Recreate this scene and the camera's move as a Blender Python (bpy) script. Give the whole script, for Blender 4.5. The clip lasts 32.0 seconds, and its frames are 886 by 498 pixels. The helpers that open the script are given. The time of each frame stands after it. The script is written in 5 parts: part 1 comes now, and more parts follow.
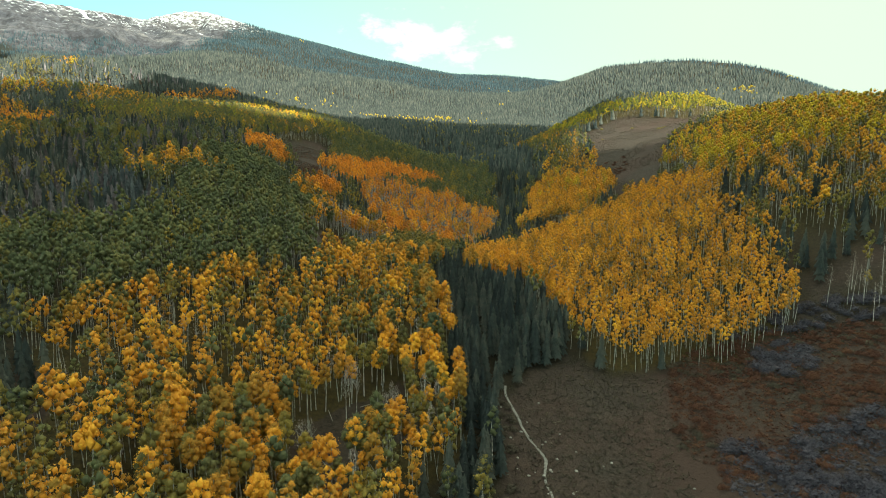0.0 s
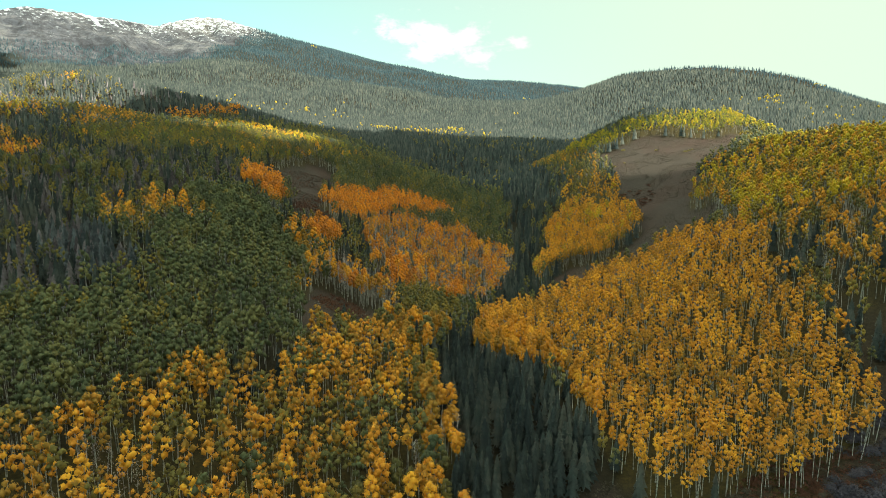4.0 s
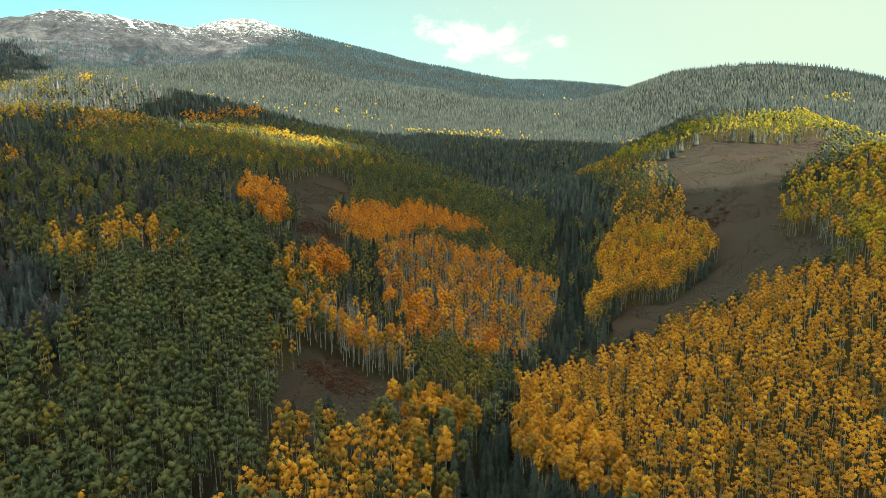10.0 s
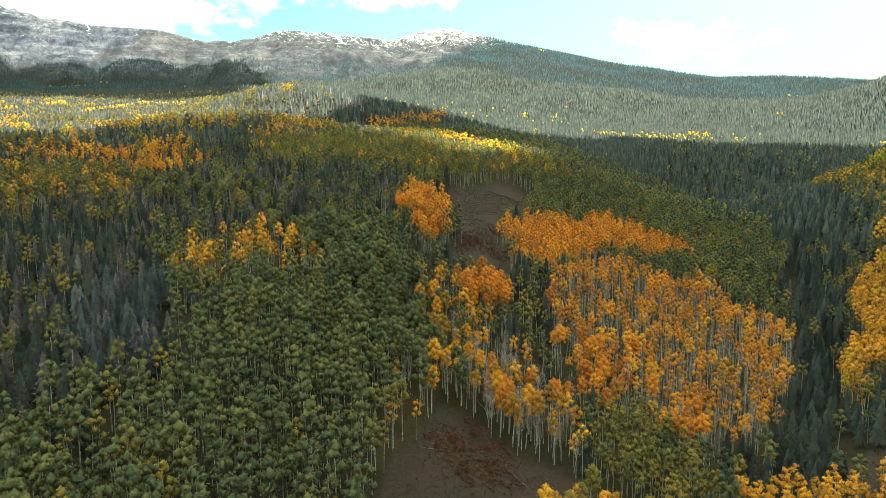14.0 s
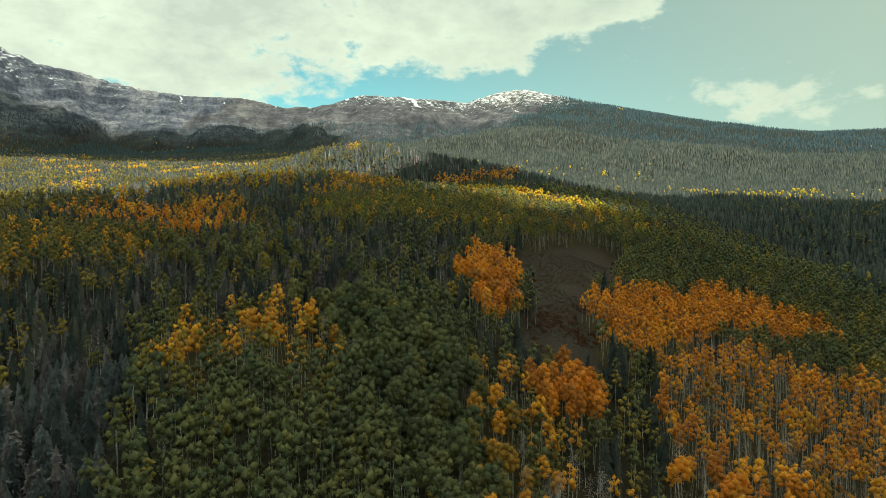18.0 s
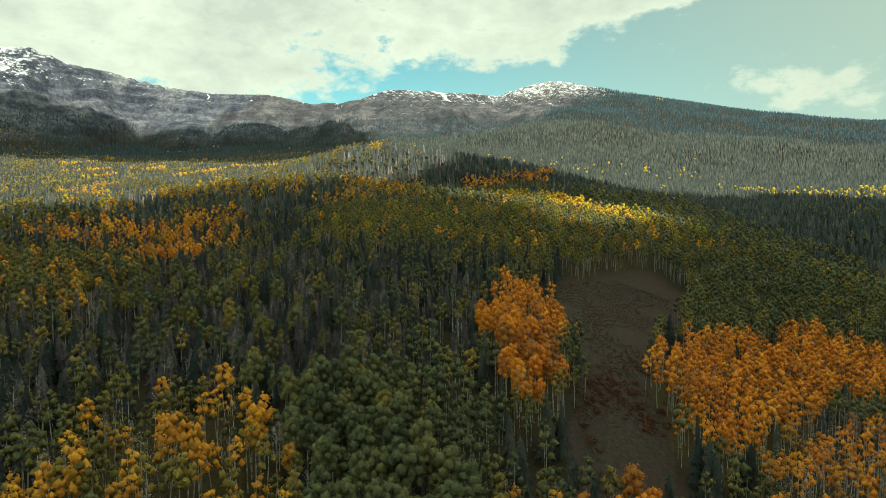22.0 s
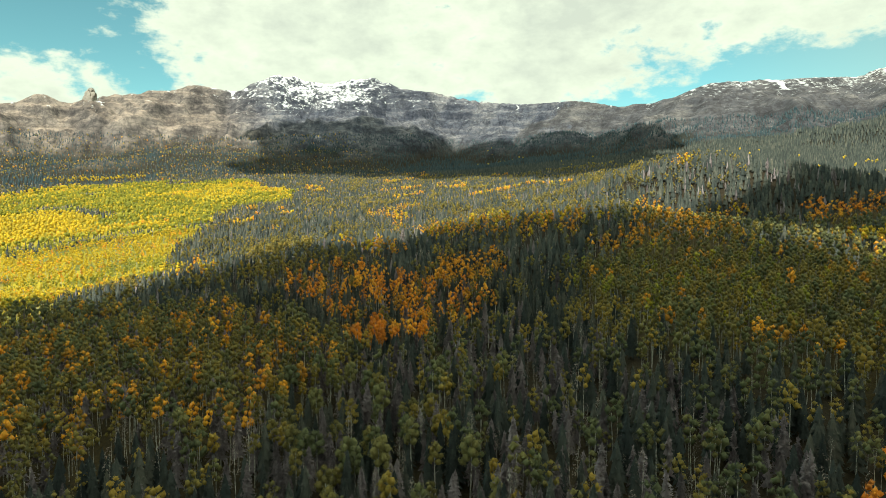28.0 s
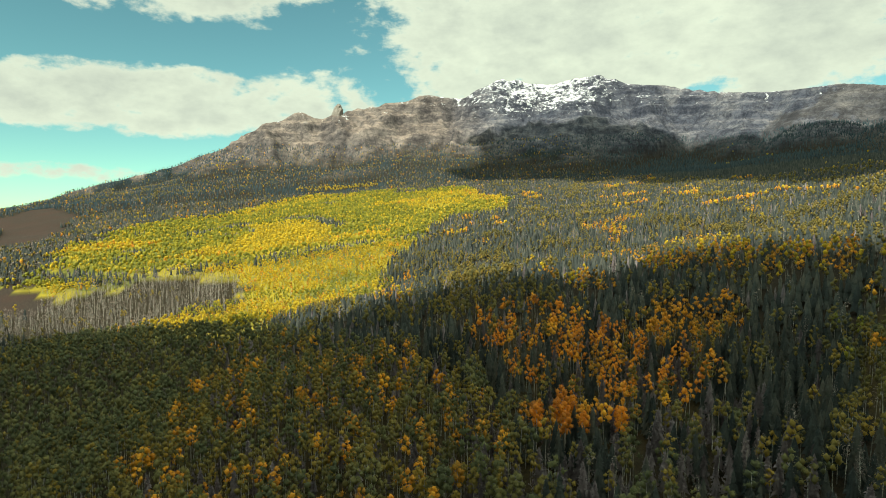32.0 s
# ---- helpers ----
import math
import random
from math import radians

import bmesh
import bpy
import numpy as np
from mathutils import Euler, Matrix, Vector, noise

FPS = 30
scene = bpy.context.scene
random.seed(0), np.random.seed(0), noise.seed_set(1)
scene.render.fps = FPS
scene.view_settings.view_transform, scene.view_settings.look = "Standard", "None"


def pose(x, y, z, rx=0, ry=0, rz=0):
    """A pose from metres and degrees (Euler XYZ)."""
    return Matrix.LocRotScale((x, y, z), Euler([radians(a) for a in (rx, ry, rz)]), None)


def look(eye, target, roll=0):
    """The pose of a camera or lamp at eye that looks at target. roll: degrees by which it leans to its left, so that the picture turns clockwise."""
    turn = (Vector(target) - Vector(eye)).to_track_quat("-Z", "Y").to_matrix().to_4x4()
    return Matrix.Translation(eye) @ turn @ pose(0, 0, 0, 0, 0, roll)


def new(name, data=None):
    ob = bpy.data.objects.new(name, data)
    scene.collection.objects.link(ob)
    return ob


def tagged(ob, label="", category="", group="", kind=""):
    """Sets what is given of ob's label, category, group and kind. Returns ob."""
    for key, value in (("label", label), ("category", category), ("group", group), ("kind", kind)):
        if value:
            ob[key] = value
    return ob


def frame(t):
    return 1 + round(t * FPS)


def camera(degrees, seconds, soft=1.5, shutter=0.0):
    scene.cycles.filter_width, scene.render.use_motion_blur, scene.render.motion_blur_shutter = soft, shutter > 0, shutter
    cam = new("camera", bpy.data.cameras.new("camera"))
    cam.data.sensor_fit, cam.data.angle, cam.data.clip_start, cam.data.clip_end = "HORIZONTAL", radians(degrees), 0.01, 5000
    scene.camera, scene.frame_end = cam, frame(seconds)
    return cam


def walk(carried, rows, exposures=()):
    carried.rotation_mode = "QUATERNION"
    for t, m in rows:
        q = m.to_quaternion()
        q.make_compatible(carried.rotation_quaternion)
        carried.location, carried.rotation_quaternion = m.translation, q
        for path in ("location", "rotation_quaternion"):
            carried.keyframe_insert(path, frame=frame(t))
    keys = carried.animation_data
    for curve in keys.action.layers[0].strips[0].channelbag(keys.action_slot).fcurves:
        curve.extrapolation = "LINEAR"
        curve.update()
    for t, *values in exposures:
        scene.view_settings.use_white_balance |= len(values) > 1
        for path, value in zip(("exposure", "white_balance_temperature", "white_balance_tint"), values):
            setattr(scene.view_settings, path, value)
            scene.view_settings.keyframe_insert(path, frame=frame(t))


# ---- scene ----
# ---------------------------------------------------------------- camera
cam = camera(71.8, 32.0, soft=0.6)
PATH = [
    (0.0, pose(-0.00, -0.00, 100.00, 81.47, -0.07, 0.00)),
    (0.5, pose(0.25, 6.45, 102.52, 81.48, -0.09, 0.09)),
    (1.0, pose(0.61, 13.10, 105.09, 81.48, -0.08, 0.19)),
    (1.5, pose(1.05, 19.73, 107.76, 81.49, -0.06, 0.33)),
    (2.0, pose(1.46, 25.76, 110.55, 81.49, -0.02, 0.51)),
    (2.5, pose(1.77, 30.13, 113.25, 81.49, 0.01, 0.73)),
    (3.0, pose(1.91, 32.44, 115.89, 81.48, -0.06, 1.06)),
    (3.5, pose(2.05, 33.79, 118.34, 81.51, -0.14, 1.29)),
    (5.5, pose(2.78, 43.21, 126.75, 81.51, 0.03, 1.21)),
    (6.0, pose(2.93, 47.62, 127.82, 81.45, 0.09, 1.09)),
    (6.5, pose(3.10, 53.10, 128.12, 81.43, 0.06, 0.92)),
    (7.0, pose(3.35, 59.09, 128.12, 81.44, 0.07, 0.85)),
    (7.5, pose(3.65, 65.30, 128.11, 81.45, 0.07, 1.22)),
    (8.0, pose(3.87, 71.84, 128.08, 81.48, 0.02, 3.11)),
    (8.5, pose(3.87, 78.79, 127.94, 81.51, 0.03, 4.04)),
    (9.0, pose(3.65, 85.69, 127.78, 81.52, -0.00, 4.49)),
    (9.5, pose(3.33, 92.49, 127.68, 81.53, -0.05, 4.64)),
    (10.0, pose(2.99, 99.25, 127.66, 81.51, -0.08, 4.72)),
    (10.5, pose(2.72, 105.97, 127.53, 81.52, -0.10, 4.67)),
    (11.0, pose(2.52, 112.68, 127.38, 81.51, -0.11, 4.70)),
    (11.5, pose(2.16, 119.36, 127.25, 81.53, -0.12, 6.57)),
    (12.0, pose(1.72, 126.24, 127.05, 81.54, -0.15, 9.74)),
    (12.5, pose(1.15, 132.97, 126.87, 81.55, -0.11, 12.73)),
    (13.0, pose(0.45, 139.50, 126.82, 81.54, -0.19, 15.72)),
    (13.5, pose(-0.44, 145.84, 126.54, 81.55, -0.16, 17.99)),
    (14.0, pose(-1.42, 152.53, 126.12, 82.12, -0.15, 22.28)),
    (14.5, pose(-2.89, 159.13, 125.94, 83.24, -0.15, 24.49)),
    (16.5, pose(-11.80, 185.10, 125.78, 87.48, -0.03, 27.64)),
    (17.0, pose(-14.59, 191.72, 125.63, 87.76, -0.09, 28.39)),
    (17.5, pose(-17.52, 198.23, 125.46, 87.79, -0.06, 28.87)),
    (18.0, pose(-20.56, 204.50, 125.35, 87.78, -0.05, 29.28)),
    (18.5, pose(-23.53, 210.67, 125.32, 87.77, 0.01, 29.62)),
    (19.0, pose(-26.49, 216.86, 125.91, 87.73, -0.01, 29.97)),
    (19.5, pose(-29.22, 222.98, 127.33, 87.71, 0.06, 30.42)),
    (20.0, pose(-32.00, 229.10, 129.33, 87.69, 0.15, 30.80)),
    (20.5, pose(-34.77, 235.10, 131.47, 87.67, 0.22, 31.18)),
    (21.0, pose(-37.48, 240.98, 133.51, 87.55, 0.26, 31.56)),
    (21.5, pose(-40.26, 246.92, 135.66, 87.27, 0.29, 31.95)),
    (22.0, pose(-43.08, 253.03, 137.84, 87.17, 0.31, 32.32)),
    (22.5, pose(-46.12, 259.28, 139.84, 87.18, 0.24, 32.72)),
    (23.0, pose(-49.25, 265.30, 141.97, 87.18, 0.26, 33.14)),
    (23.5, pose(-52.30, 271.24, 143.97, 87.19, 0.19, 33.65)),
    (24.0, pose(-55.31, 277.11, 146.07, 87.23, 0.10, 35.22)),
    (24.5, pose(-58.40, 282.82, 148.23, 87.25, 0.02, 37.64)),
    (26.5, pose(-72.71, 305.93, 155.98, 87.29, 0.04, 50.75)),
    (27.0, pose(-76.40, 311.06, 157.83, 87.30, 0.06, 54.23)),
    (27.5, pose(-80.03, 315.77, 159.81, 87.30, 0.06, 57.61)),
    (28.0, pose(-83.71, 320.02, 161.88, 87.30, 0.00, 60.85)),
    (28.5, pose(-87.46, 323.95, 163.92, 87.29, 0.02, 63.95)),
    (29.0, pose(-91.25, 327.59, 165.86, 87.28, -0.01, 66.85)),
    (29.5, pose(-95.13, 330.97, 167.83, 87.25, -0.08, 69.54)),
    (30.0, pose(-99.11, 334.06, 169.76, 87.22, -0.13, 72.15)),
    (30.5, pose(-103.15, 336.80, 171.61, 87.19, -0.11, 74.81)),
    (31.0, pose(-107.29, 339.31, 173.48, 87.17, -0.15, 77.09)),
    (31.5, pose(-111.53, 341.76, 175.51, 87.14, -0.20, 79.44)),
    (32.0, pose(-115.82, 344.19, 177.66, 87.10, -0.17, 81.57)),
]
walk(cam, PATH, exposures=[
    (0.0, 1.9, 6280, -3.8), (5.0, 1.82, 6280, -3.6), (8.0, 1.72, 6280, -3.4), (10.0, 1.78, 6280, -3.4), (13.0, 2.14, 6300, -4.5), (14.3, 2.2, 6320, -5.0),
    (17.0, 1.13, 6380, -5.6), (19.0, 1.24, 6380, -5.6), (24.0, 1.26, 6380, -5.4), (27.0, 1.38, 6480, -2.6), (32.0, 1.1, 6480, -2.4),
])

# ---------------------------------------------------------------- sky and sun
SUN_YAW, SUN_UP = -138.0, 40.0      # degrees: compass turn from +y towards -x, and height
sun_way = Vector((-math.sin(radians(SUN_YAW)) * math.cos(radians(SUN_UP)),
                  math.cos(radians(SUN_YAW)) * math.cos(radians(SUN_UP)), math.sin(radians(SUN_UP))))
lamp = bpy.data.lights.new("sun", "SUN")
lamp.energy, lamp.angle, lamp.color = 2.7, radians(0.6), (1.0, 0.93, 0.8)
sun = new("sun", lamp)
sun.matrix_world = look(sun_way * 100, (0, 0, 0))


def nodes_of(tree):
    tree.nodes.clear()
    return tree.nodes, tree.links


# Clouds: compass turn, height above the horizon, half width, half height, in degrees.
CLOUDS = [(34, 22, 27, 9), (64, 17.5, 27, 11), (20, 21, 12, 5.5), (104, 20.5, 15, 4.5), (108, 9.6, 16, 3.1), (92, 10, 9, 2.4), (2, 10.6, 7.5, 2.3),
          (112, 3.6, 9, 0.8)]


def build_world():
    """Clear sky with banks of broken cumulus at their places round the horizon."""
    world = bpy.data.worlds.new("sky")
    scene.world = world
    world.use_nodes = True
    n, l = nodes_of(world.node_tree)

    def calc(op, a, b=None, clamp=False):
        m = n.new("ShaderNodeMath")
        m.operation, m.use_clamp = op, clamp
        for k, v in enumerate((a, b)):
            if v is None:
                continue
            if isinstance(v, (int, float)):
                m.inputs[k].default_value = v
            else:
                l.new(v, m.inputs[k])
        return m.outputs[0]

    out = n.new("ShaderNodeOutputWorld")
    back = n.new("ShaderNodeBackground")
    back.inputs["Strength"].default_value = 0.1
    sky = n.new("ShaderNodeTexSky")
    sky.sky_type, sky.sun_disc = "NISHITA", False
    sky.sun_elevation, sky.sun_rotation = radians(SUN_UP), radians(-SUN_YAW)
    sky.altitude, sky.air_density, sky.dust_density, sky.ozone_density = 3000, 1.0, 0.9, 0.8
    coord = n.new("ShaderNodeTexCoord")
    split = n.new("ShaderNodeSeparateXYZ")
    l.new(coord.outputs["Generated"], split.inputs[0])
    turn = calc("ARCTAN2", calc("MULTIPLY", split.outputs[0], -1.0), split.outputs[1])
    up = calc("ARCSINE", split.outputs[2])
    stretch = n.new("ShaderNodeVectorMath")
    stretch.operation = "MULTIPLY"
    stretch.inputs[1].default_value = (1, 1, 1.9)
    l.new(coord.outputs["Generated"], stretch.inputs[0])

    def noise_at(scale, detail, rough):
        t = n.new("ShaderNodeTexNoise")
        t.inputs["Scale"].default_value, t.inputs["Detail"].default_value, t.inputs["Roughness"].default_value = scale, detail, rough
        l.new(stretch.outputs[0], t.inputs["Vector"])
        return t.outputs["Fac"]

    body = None
    for az, el, wide, tall in CLOUDS:
        p = calc("POWER", calc("ABSOLUTE", calc("DIVIDE", calc("SUBTRACT", turn, radians(az)), radians(wide))), 2.0)
        q = calc("POWER", calc("ABSOLUTE", calc("DIVIDE", calc("SUBTRACT", up, radians(el)), radians(tall))), 2.0)
        one = calc("SUBTRACT", 1.0, calc("ADD", p, q))
        one = calc("MULTIPLY", one, 0.32 if tall < 3 else 1.0)
        body = one if body is None else calc("MAXIMUM", body, one)
    overhead = calc("MULTIPLY", calc("SUBTRACT", up, radians(30)), 3.0)
    body = calc("MAXIMUM", body, calc("MINIMUM", overhead, 1.2))
    body = calc("MAXIMUM", body, -0.9)
    puffs = noise_at(9.0, 8.0, 0.62)
    dense = calc("ADD", calc("MULTIPLY", calc("MINIMUM", body, 0.7), 1.05), calc("ADD", calc("MULTIPLY", calc("SUBTRACT", puffs, 0.5), 2.2), calc("MULTIPLY", calc("SUBTRACT", noise_at(24.0, 6.0, 0.6), 0.5), 1.0)))
    cover = n.new("ShaderNodeMapRange")
    cover.interpolation_type = "SMOOTHSTEP"
    cover.inputs["From Min"].default_value, cover.inputs["From Max"].default_value = 0.02, 0.42
    l.new(dense, cover.inputs["Value"])
    shade = n.new("ShaderNodeMapRange")
    shade.inputs["From Min"].default_value, shade.inputs["From Max"].default_value = 0.2, 1.1
    l.new(calc("ADD", dense, calc("MULTIPLY", calc("SUBTRACT", noise_at(5.0, 5.0, 0.6), 0.5), 1.6)), shade.inputs["Value"])
    tone = n.new("ShaderNodeMix")
    tone.data_type = "RGBA"
    tone.inputs[6].default_value, tone.inputs[7].default_value = (4.1, 4.25, 3.5, 1), (2.95, 3.08, 2.7, 1)
    l.new(shade.outputs[0], tone.inputs[0])
    overhead_fill = n.new("ShaderNodeVectorMath")      # overhead cloud, out of view, brightened to lift the light on shaded ground
    overhead_fill.operation = "SCALE"
    l.new(tone.outputs[2], overhead_fill.inputs[0])
    l.new(calc("ADD", 1.0, calc("MULTIPLY", calc("SUBTRACT", up, radians(28)), 2.6, clamp=True)), overhead_fill.inputs["Scale"])
    mix = n.new("ShaderNodeMix")
    mix.data_type = "RGBA"
    # a thin high veil pales the northern sky
    veil = calc("MULTIPLY", calc("MULTIPLY", calc("SUBTRACT", radians(38), turn), 0.95, clamp=True), 0.96)
    l.new(cover.outputs[0], mix.inputs[0])
    pale = n.new("ShaderNodeMix")
    pale.data_type = "RGBA"
    pale.inputs[7].default_value = (2.5, 2.75, 2.25, 1)
    l.new(veil, pale.inputs[0])
    clear = n.new("ShaderNodeVectorMath")
    clear.operation = "MULTIPLY"
    clear.inputs[1].default_value = (0.57, 0.80, 0.55)
    l.new(sky.outputs[0], clear.inputs[0])
    l.new(clear.outputs[0], pale.inputs[6])
    l.new(pale.outputs[2], mix.inputs[6])
    l.new(overhead_fill.outputs[0], mix.inputs[7])
    soft = n.new("ShaderNodeMix")
    soft.data_type = "RGBA"
    soft.inputs[7].default_value = (2.5, 2.75, 2.25, 1)
    l.new(calc("MULTIPLY", veil, 0.55), soft.inputs[0])
    l.new(mix.outputs[2], soft.inputs[6])
    l.new(soft.outputs[2], back.inputs["Color"])
    l.new(back.outputs[0], out.inputs["Surface"])


build_world()

# ---------------------------------------------------------------- lie of the land
# Heights of a coarse net over the whole valley and of a finer one over the slopes flown across.
COARSE = (-2600, -900, 400, [[200, 264, 322, 371, 422, 464, 467, 440, 405], [161, 234, 303, 359, 412, 453, 463, 455, 444], [128, 200, 267, 323, 369, 405, 439, 460, 478], [102, 157, 197, 238, 256, 264, 372, 443, 494], [71, 108, 141, 163, 189, 260, 329, 407, 487], [43, 66, 80, 72, 181, 274, 264, 355, 468], [22, 22, 31, 59, 113, 162, 204, 323, 447], [18, 16, 26, 64, 91, 144, 251, 323, 412], [33, 49, 67, 106, 153, 164, 221, 276, 358], [56, 88, 118, 149, 178, 166, 173, 218, 321], [80, 129, 177, 221, 246, 212, 173, 207, 317]])
FINE = (-480, 30, 95, [[-5, 12, 27, 27, 48, 32, 13, 33, 64], [-3, 6, 15, 26, 35, 33, 61, -10, 58], [1, 5, 20, 49, 26, 24, 42, 3, 54], [4, 0, 2, 17, 36, 43, 26, 36, 24], [-2, 11, 15, 35, 24, 8, 39, 5, 6], [-17, -31, 7, -49, -20, -15, -11, -34, -40], [-16, -30, -14, 15, -44, -13, 11, 2, -26], [1, 12, 20, 53, 43, 28, 35, 49, 48], [18, 31, 39, 46, 59, 38, 31, 57, 91]])
# Crests: x, y, height, fall of the slope (metres down per metre out).
WEST_CREST = [(-1960, -425, 250, .42), (-2040, -190, 325, .45), (-2080, 0, 408, .5), (-2095, 80, 468, .6), (-2100, 180, 506, .65),
              (-2108, 250, 490, .6), (-2110, 350, 522, .6), (-2105, 480, 548, .6), (-2090, 590, 576, .62), (-2080, 690, 562, .65),
              (-2050, 800, 622, .7), (-2030, 860, 618, .7), (-2010, 945, 597, .7), (-1900, 1065, 612, .72), (-1840, 1160, 578, .75),
              (-1790, 1260, 556, .75), (-1700, 1340, 530, .75), (-1560, 1420, 508, .75), (-1430, 1480, 500, .75)]
NORTH_CREST = [(-1430, 1480, 500, .75), (-1300, 1530, 466, .7), (-1210, 1590, 470, .6), (-1100, 1660, 505, .5), (-1000, 1800, 510, .42),
               (-920, 1950, 515, .4), (-840, 2050, 560, .42), (-770, 2073, 565, .42), (-690, 2100, 545, .4), (-570, 2141, 514, .35),
               (-450, 2280, 500, .3), (-342, 2350, 472, .28), (-180, 2380, 452, .28), (-40, 2380, 422, .28), (90, 2350, 392, .28), (260, 2250, 352, .28),
               (480, 2150, 330, .25)]
MESA_CREST = [(315, 1547, 282, .4), (396, 1495, 312, .4), (477, 1470, 319, .4), (564, 1440, 319, .4), (645, 1402, 307, .42), (703, 1374, 290, .42),
              (731, 1359, 270, .4), (793, 1322, 225, .3), (900, 1290, 195, .25)]


def bspline(u):
    u = np.abs(u)
    return np.where(u < 1, 2 / 3 - u * u + u ** 3 / 2, np.where(u < 2, (2 - u) ** 3 / 6, 0.0))


def net_height(net, x, y):
    x0, y0, step, table = net
    table = np.array(table, float)
    u, v = (x - x0) / step, (y - y0) / step
    z = np.zeros_like(x)
    for i in range(table.shape[0]):
        bu = bspline(u - i)
        if not bu.any():
            continue
        for j in range(table.shape[1]):
            if table[i, j]:
                z += bu * bspline(v - j) * table[i, j]
    return z


def hashed(i, j, seed):
    h = np.sin(i * 127.1 + j * 311.7 + seed * 74.7) * 43758.5453
    return h - np.floor(h)


def value_noise(x, y, size, seed=0):
    """Smooth noise from -1 to 1."""
    u, v = x / size, y / size
    i, j = np.floor(u), np.floor(v)
    a, b = u - i, v - j
    a, b = a * a * a * (a * (a * 6 - 15) + 10), b * b * b * (b * (b * 6 - 15) + 10)
    low = hashed(i, j, seed) * (1 - a) + hashed(i + 1, j, seed) * a
    high = hashed(i, j + 1, seed) * (1 - a) + hashed(i + 1, j + 1, seed) * a
    return (low * (1 - b) + high * b) * 2 - 1


def fractal(x, y, size, octaves, seed=0, rough=0.5):
    z, amp = np.zeros_like(x), 1.0
    for k in range(octaves):
        z += amp * value_noise(x, y, size / 2 ** k, seed + k)
        amp *= rough
    return z


def crest_height(crest, x, y, wobble):
    """Height of a mountain by its crest line; also the nearest distance to the crest and the place along it."""
    best = np.full_like(x, -1e9)
    far, along = np.full_like(x, 1e9), np.zeros_like(x)
    run = 0.0
    for (xa, ya, za, fa), (xb, yb, zb, fb) in zip(crest, crest[1:]):
        dx, dy = xb - xa, yb - ya
        length = math.hypot(dx, dy)
        s = np.clip(((x - xa) * dx + (y - ya) * dy) / length ** 2, 0, 1)
        d = np.hypot(x - xa - s * dx, y - ya - s * dy)
        fall = fa + (fb - fa) * s
        drop = fall * d * (1 + wobble * np.clip(d / 120, 0, 1))
        z = za + (zb - za) * s - drop
        near = d < far
        best = np.maximum(best, z)
        along = np.where(near, run + s * length, along)
        far = np.minimum(far, d)
        run += length
    return best, far, along


def smooth_max(a, b, k):
    h = np.clip(0.5 + 0.5 * (a - b) / k, 0, 1)
    return b * (1 - h) + a * h + k * h * (1 - h)


def runnels(x, y):
    """How far a place on the rock is from the gullies that run down from the crest: 0 in one, towards 1 between."""
    d1, s1 = crest_height(WEST_CREST, x, y, 0.0)[1:]
    d2, s2 = crest_height(NORTH_CREST, x, y, 0.0)[1:]
    d, s = np.minimum(d1, d2), np.where(d1 < d2, s1, s2 + 5000)
    broad = np.abs(value_noise(s + 0.2 * d, d * 0.14 + 40, 95, 31)) + 0.3 * np.abs(value_noise(s, d * 0.3, 40, 33))
    fine = np.abs(value_noise(s - 0.12 * d + 6 * value_noise(x, y, 40, 35), d * 0.12, 34, 32))
    return broad, fine


def land(x, y):
    """The ground's height, and how much of it is bare mountain (0 to 1)."""
    x, y = np.atleast_1d(np.asarray(x, float)), np.atleast_1d(np.asarray(y, float))
    cx, cy = np.clip(x, -2900, 1500), np.clip(y, -1000, 2300)
    base = net_height(COARSE, cx, cy) + net_height(FINE, x, y)
    base = np.where(np.abs(x) + np.abs(y) < 1e9, base, 0)
    reach = np.hypot(x + 300, y - 500)
    base = base + fractal(x, y, 90, 3, 3) * 2.2 * np.clip((reach - 250) / 900, 0.35, 4)
    base = base + fractal(x, y, 300, 2, 23) * 11 * np.clip((reach - 700) / 500, 0, 1)
    mount = np.full_like(x, -1e9)
    rocky = np.zeros_like(x)
    for crest, rock, seed in ((WEST_CREST, 1.0, 11), (NORTH_CREST, 0.6, 12), (MESA_CREST, 0.0, 13)):
        m, d, s = crest_height(crest, x, y, 0.12 * fractal(x, y, 260, 2, seed))
        rock = rock * (np.clip((-480 - x) / 200, 0, 1) if crest is NORTH_CREST else 1.0)
        bend = s + 0.22 * d * value_noise(s, d, 210, seed + 1)
        spurs = 0.26 - np.abs(value_noise(bend, d * 0.42, 165, seed + 4))
        ribs = 0.28 - np.abs(value_noise(bend + 0.25 * d, d * 0.5, 70, seed + 5))
        crags = 0.4 - np.abs(value_noise(x + 0.3 * y, y, 33, seed + 6)) + 0.5 * (0.4 - np.abs(value_noise(x, y - 0.4 * x, 17, seed + 7)))
        m = m + rock * (spurs * 62 + ribs * 34) * np.clip(d / 130, 0, 1) * np.clip(1.7 - d / 420, 0, 1)
        m = m + rock * (crags * 13 + fractal(x, y, 80, 3, seed + 9, 0.6) * 5) * np.clip(d / 45, 0.08, 1)
        step = 31.0 + 5 * value_noise(x, y, 240, seed + 2)
        shelf = (np.floor(m / step) + np.clip((m / step % 1 - 0.25) / 0.5, 0, 1)) * step
        m = m + rock * 0.5 * (shelf - m) * np.clip((m - 330) / 100, 0, 1)
        rocky = np.where(m > np.maximum(base, mount), rock * np.clip((m - base) / 40, 0, 1), rocky)
        mount = np.maximum(mount, m)
    z = smooth_max(mount, base, 26)
    return z, rocky


def ground_z(x, y):
    return land(x, y)[0]


